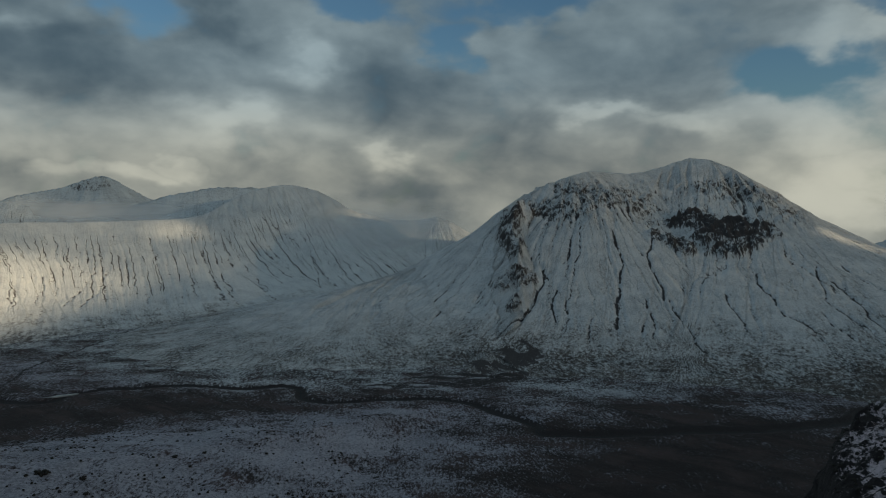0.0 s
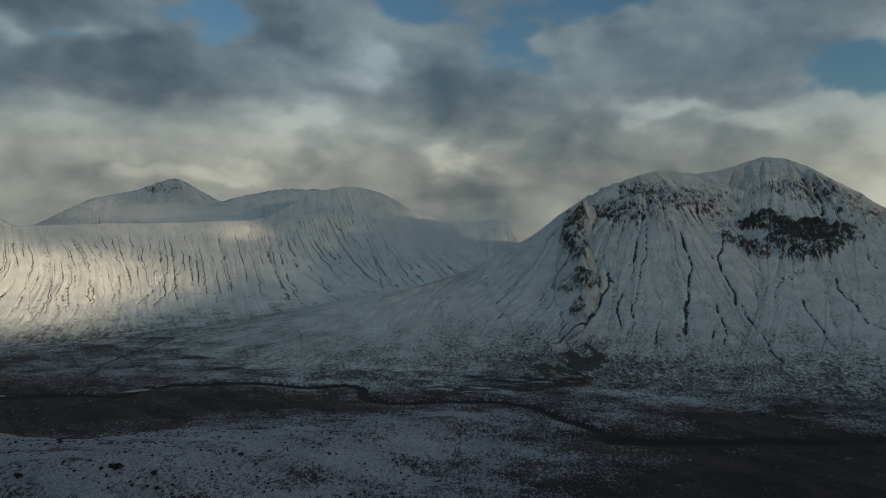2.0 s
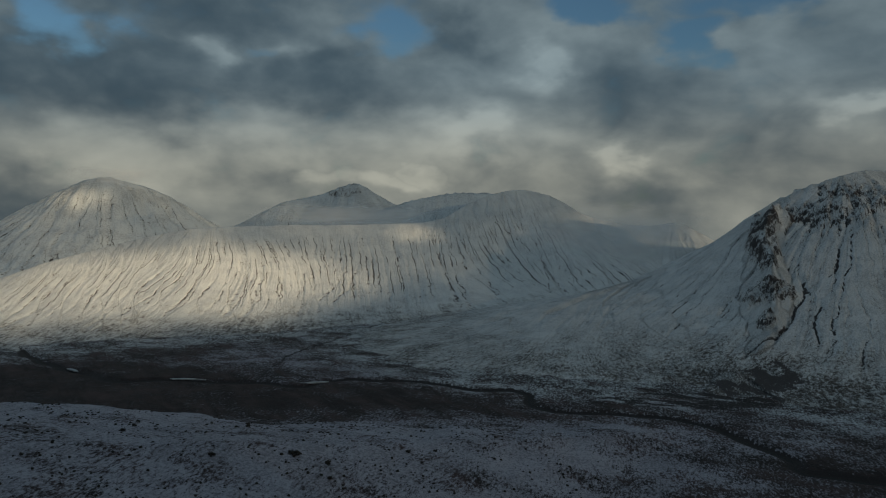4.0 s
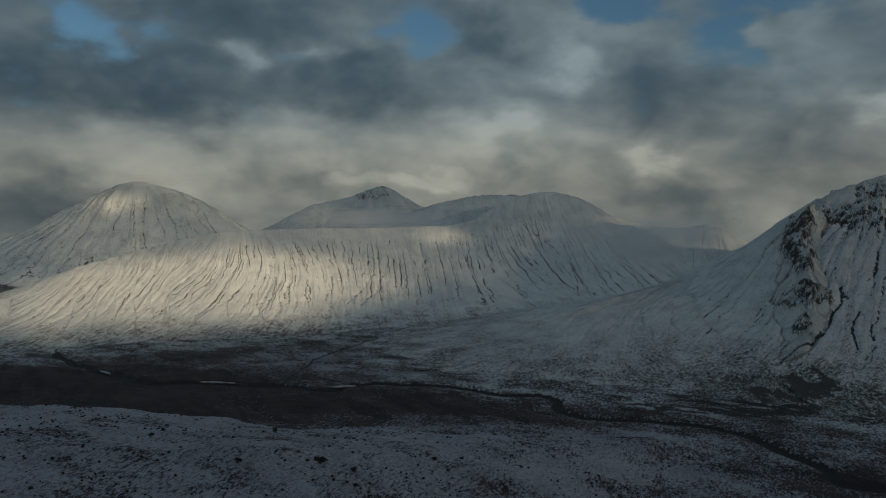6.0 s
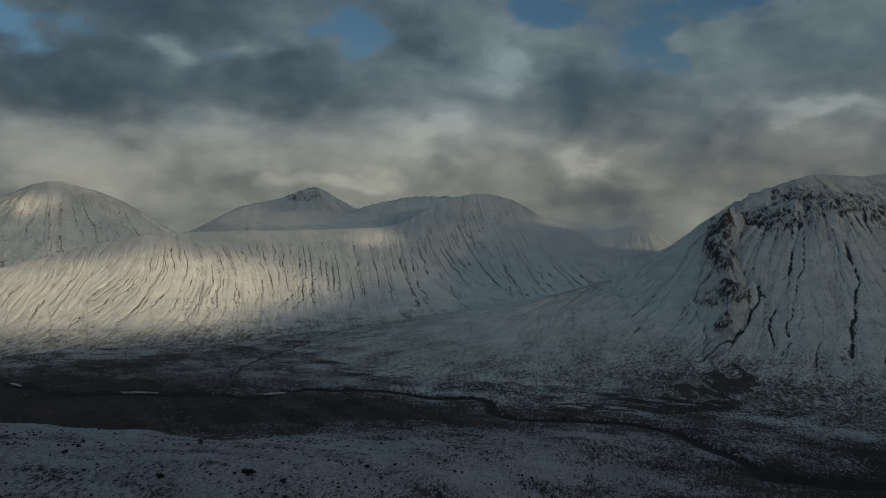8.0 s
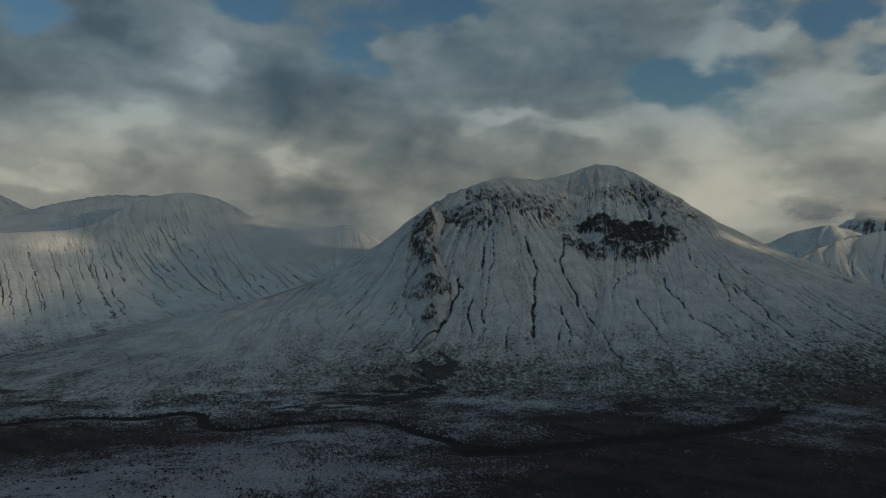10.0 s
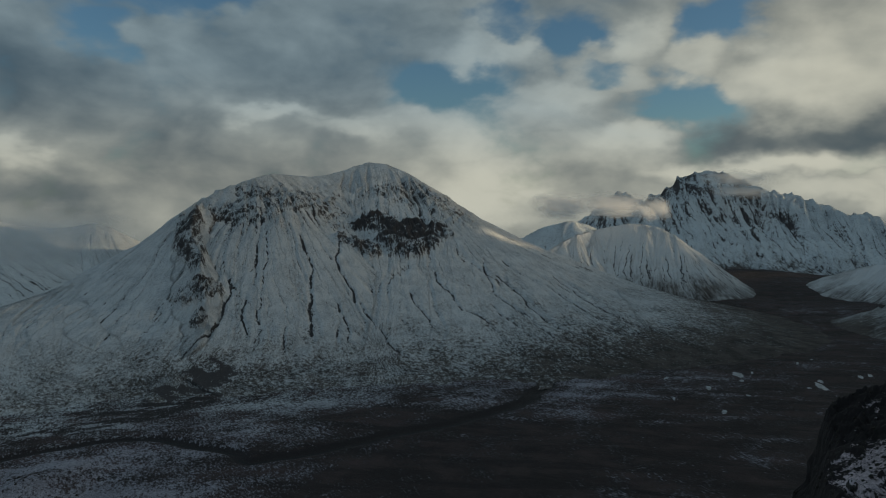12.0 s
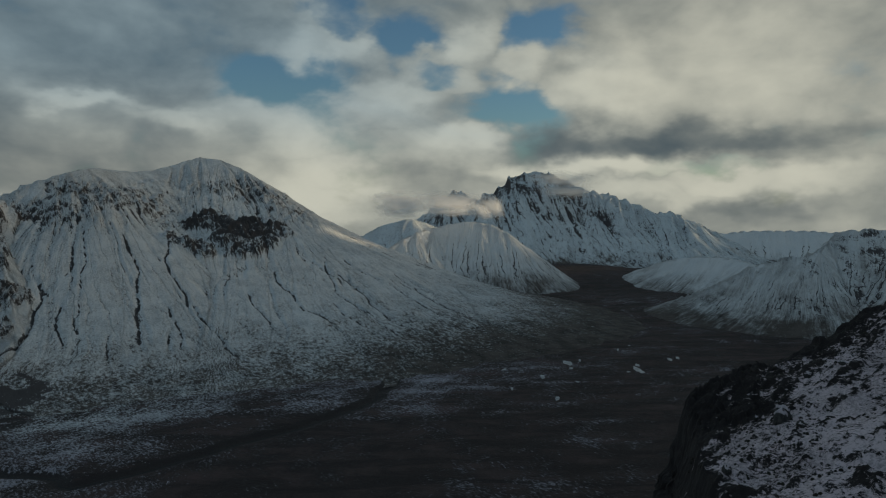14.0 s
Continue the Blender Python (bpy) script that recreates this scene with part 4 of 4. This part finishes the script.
# ================= water =================
def ribbon(name, line, wide, lift, mat, label):
    pts = np.array(line)
    way = np.gradient(pts, axis=0)
    side = np.stack([-way[:, 1], way[:, 0]], 1) / np.linalg.norm(way, axis=1)[:, None]
    w = wide * (0.6 + 0.8 * value(np.arange(len(pts)) * 0.3, np.full(len(pts), 2.2)))[:, None]
    u = np.stack([pts - side * w, pts, pts + side * w], 1)
    z, _ = ground_height(u[..., 0], u[..., 1])
    z = np.repeat(z[:, 1:2], 3, 1) + lift
    return tagged(sheet(name, u[..., 0], u[..., 1], z, mat), label, "river", kind="structure")


ribbon("river", RIVER_LINE, 1.3, -5.3, WATER, "narrow dark river winding over the valley floor")
ribbon("stream", BURN_LINE, 2.0, -1.5, WATER, "thin dark stream running down to the river")


def pool(px, py, long, wide, turn, seed):
    """A flat frozen pool with a ragged shore."""
    rng = np.random.RandomState(seed)
    n = 40
    a = np.linspace(0, 2 * np.pi, n, endpoint=False)
    r = 0.45 + 0.6 * value(np.cos(a) * 1.7 + seed, np.sin(a) * 1.7 + seed * 2) + 0.7 * value(np.cos(a) * 4 + seed, np.sin(a) * 4 - seed)
    qx, qy = r * long * np.cos(a), r * wide * np.sin(a)
    c, s = math.cos(turn), math.sin(turn)
    x, y = px + c * qx - s * qy, py + s * qx + c * qy
    z, _ = ground_height(np.r_[x, px], np.r_[y, py])
    top = float(z.max()) + 0.05
    bm = bmesh.new()
    ring = [bm.verts.new((u, v, top)) for u, v in zip(x, y)]
    foot = [bm.verts.new((u, v, top - 2.5)) for u, v in zip(x, y)]
    bm.faces.new(ring)
    for i in range(n):
        bm.faces.new((ring[i], foot[i], foot[(i + 1) % n], ring[(i + 1) % n]))
    me = bpy.data.meshes.new("frozen_pool")
    bm.to_mesh(me)
    bm.free()
    me.materials.append(ICE)
    return tagged(new("frozen_pool", me), "small frozen pool covered with pale snow", "pool", "frozen pools", "structure")


for n, row in enumerate([(1596, 1325, 36, 10, 0.6), (1783, 1362, 16, 9, 0.4), (1275, 1152, 20, 9, 0.9), (1349, 1000, 26, 7, 0.9), (1123, 1100, 16, 5, 0.7), (1529, 1370, 18, 8, 0.5), (1748, 1457, 22, 10, 0.4), (1390, 1030, 14, 5, 0.8), (-1031, 1262, 30, 3.5, 0.25), (-1341, 1245, 20, 3.5, -0.3), (-750, 1335, 24, 3.5, 0.6)]):
    pool(*row, n)
flecks = random.Random(21)
for n in range(14):
    pool(flecks.uniform(1000, 1650), flecks.uniform(930, 1330), flecks.uniform(5, 14), flecks.uniform(2, 4), flecks.uniform(0.3, 1.0), 40 + n)


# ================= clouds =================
def shade_cloud():
    """An added, unseen sheet of broken cloud far off towards the sun, placed to shade the land."""
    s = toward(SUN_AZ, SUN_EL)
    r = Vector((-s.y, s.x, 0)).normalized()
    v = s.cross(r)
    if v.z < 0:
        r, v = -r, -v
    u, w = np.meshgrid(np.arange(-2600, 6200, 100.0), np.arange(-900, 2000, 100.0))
    ob = sheet("shade_cloud", u, w, 260 * (fbm(u / 900, w / 900, 4) - 0.5), shade_cloud_material())
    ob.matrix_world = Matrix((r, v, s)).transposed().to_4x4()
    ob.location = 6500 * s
    return tagged(ob, "added cloud sheet out of view, with gaps placed to let sun onto chosen slopes", "cloud", kind="structure")


shade_cloud()


def mist(x, y, z, wide, tall, deep, layers, label, mat=VAPOUR, turn=None, lean=-40):
    """A drifting wisp: bowed sheets of thin cloud behind one another, across the way to the valley's mouth."""
    root = new("mist")
    turn = math.degrees(math.atan2(-x, y)) if turn is None else turn
    root.matrix_world = pose(x, y, z, lean, 0, turn)
    for n in range(layers):
        u, w = np.meshgrid(np.linspace(-1, 1, 25), np.linspace(-1, 1, 13))
        bow = 0.5 * (u * u + w * w) + 0.5 * fbm(u * 1.5 + 7 * n, w * 1.5 + x, 3)
        ob = sheet("wisp", u, bow * deep / max(tall, 1.0) * 0.4, w, mat, parent=root)
        f = 1 - 0.12 * (n % 3)
        ob.scale = (wide * f, tall, tall * f)
        ob.location = (wide * 0.12 * (n % 3 - 1), deep * (n / max(layers - 1, 1) - 0.5), tall * 0.15 * (n % 2))
    return tagged(root, label, "cloud", kind="structure")


mist(2000, 2420, 385, 300, 70, 120, 3, "white streak of cloud over the rounded hill", BILLOW, 0, -18)
mist(1785, 2500, 380, 230, 80, 120, 3, "pale cloud drifting behind the broad mountain's flank", BILLOW, 0, -18)
mist(2060, 2230, 364, 110, 74, 80, 2, "small curl of cloud on the rounded hill's top", BILLOW, 0, -18)
mist(3239, 2790, 508, 260, 100, 120, 2, "thin cloud clinging to the craggy summit")
mist(-200, 3120, 285, 400, 120, 160, 3, "pale mist lying over the snowy saddle", HAZE, None, -10)
mist(-2880, 2960, 545, 300, 75, 120, 2, "thin cloud round the cone's top", HAZE, None, -6)
mist(-1500, 3120, 300, 620, 110, 200, 3, "pale haze lying behind the long ridge")
mist(-330, 2850, 235, 620, 190, 200, 3, "blue-grey haze in the valley between ridge and mountain", HAZE, None, -8)
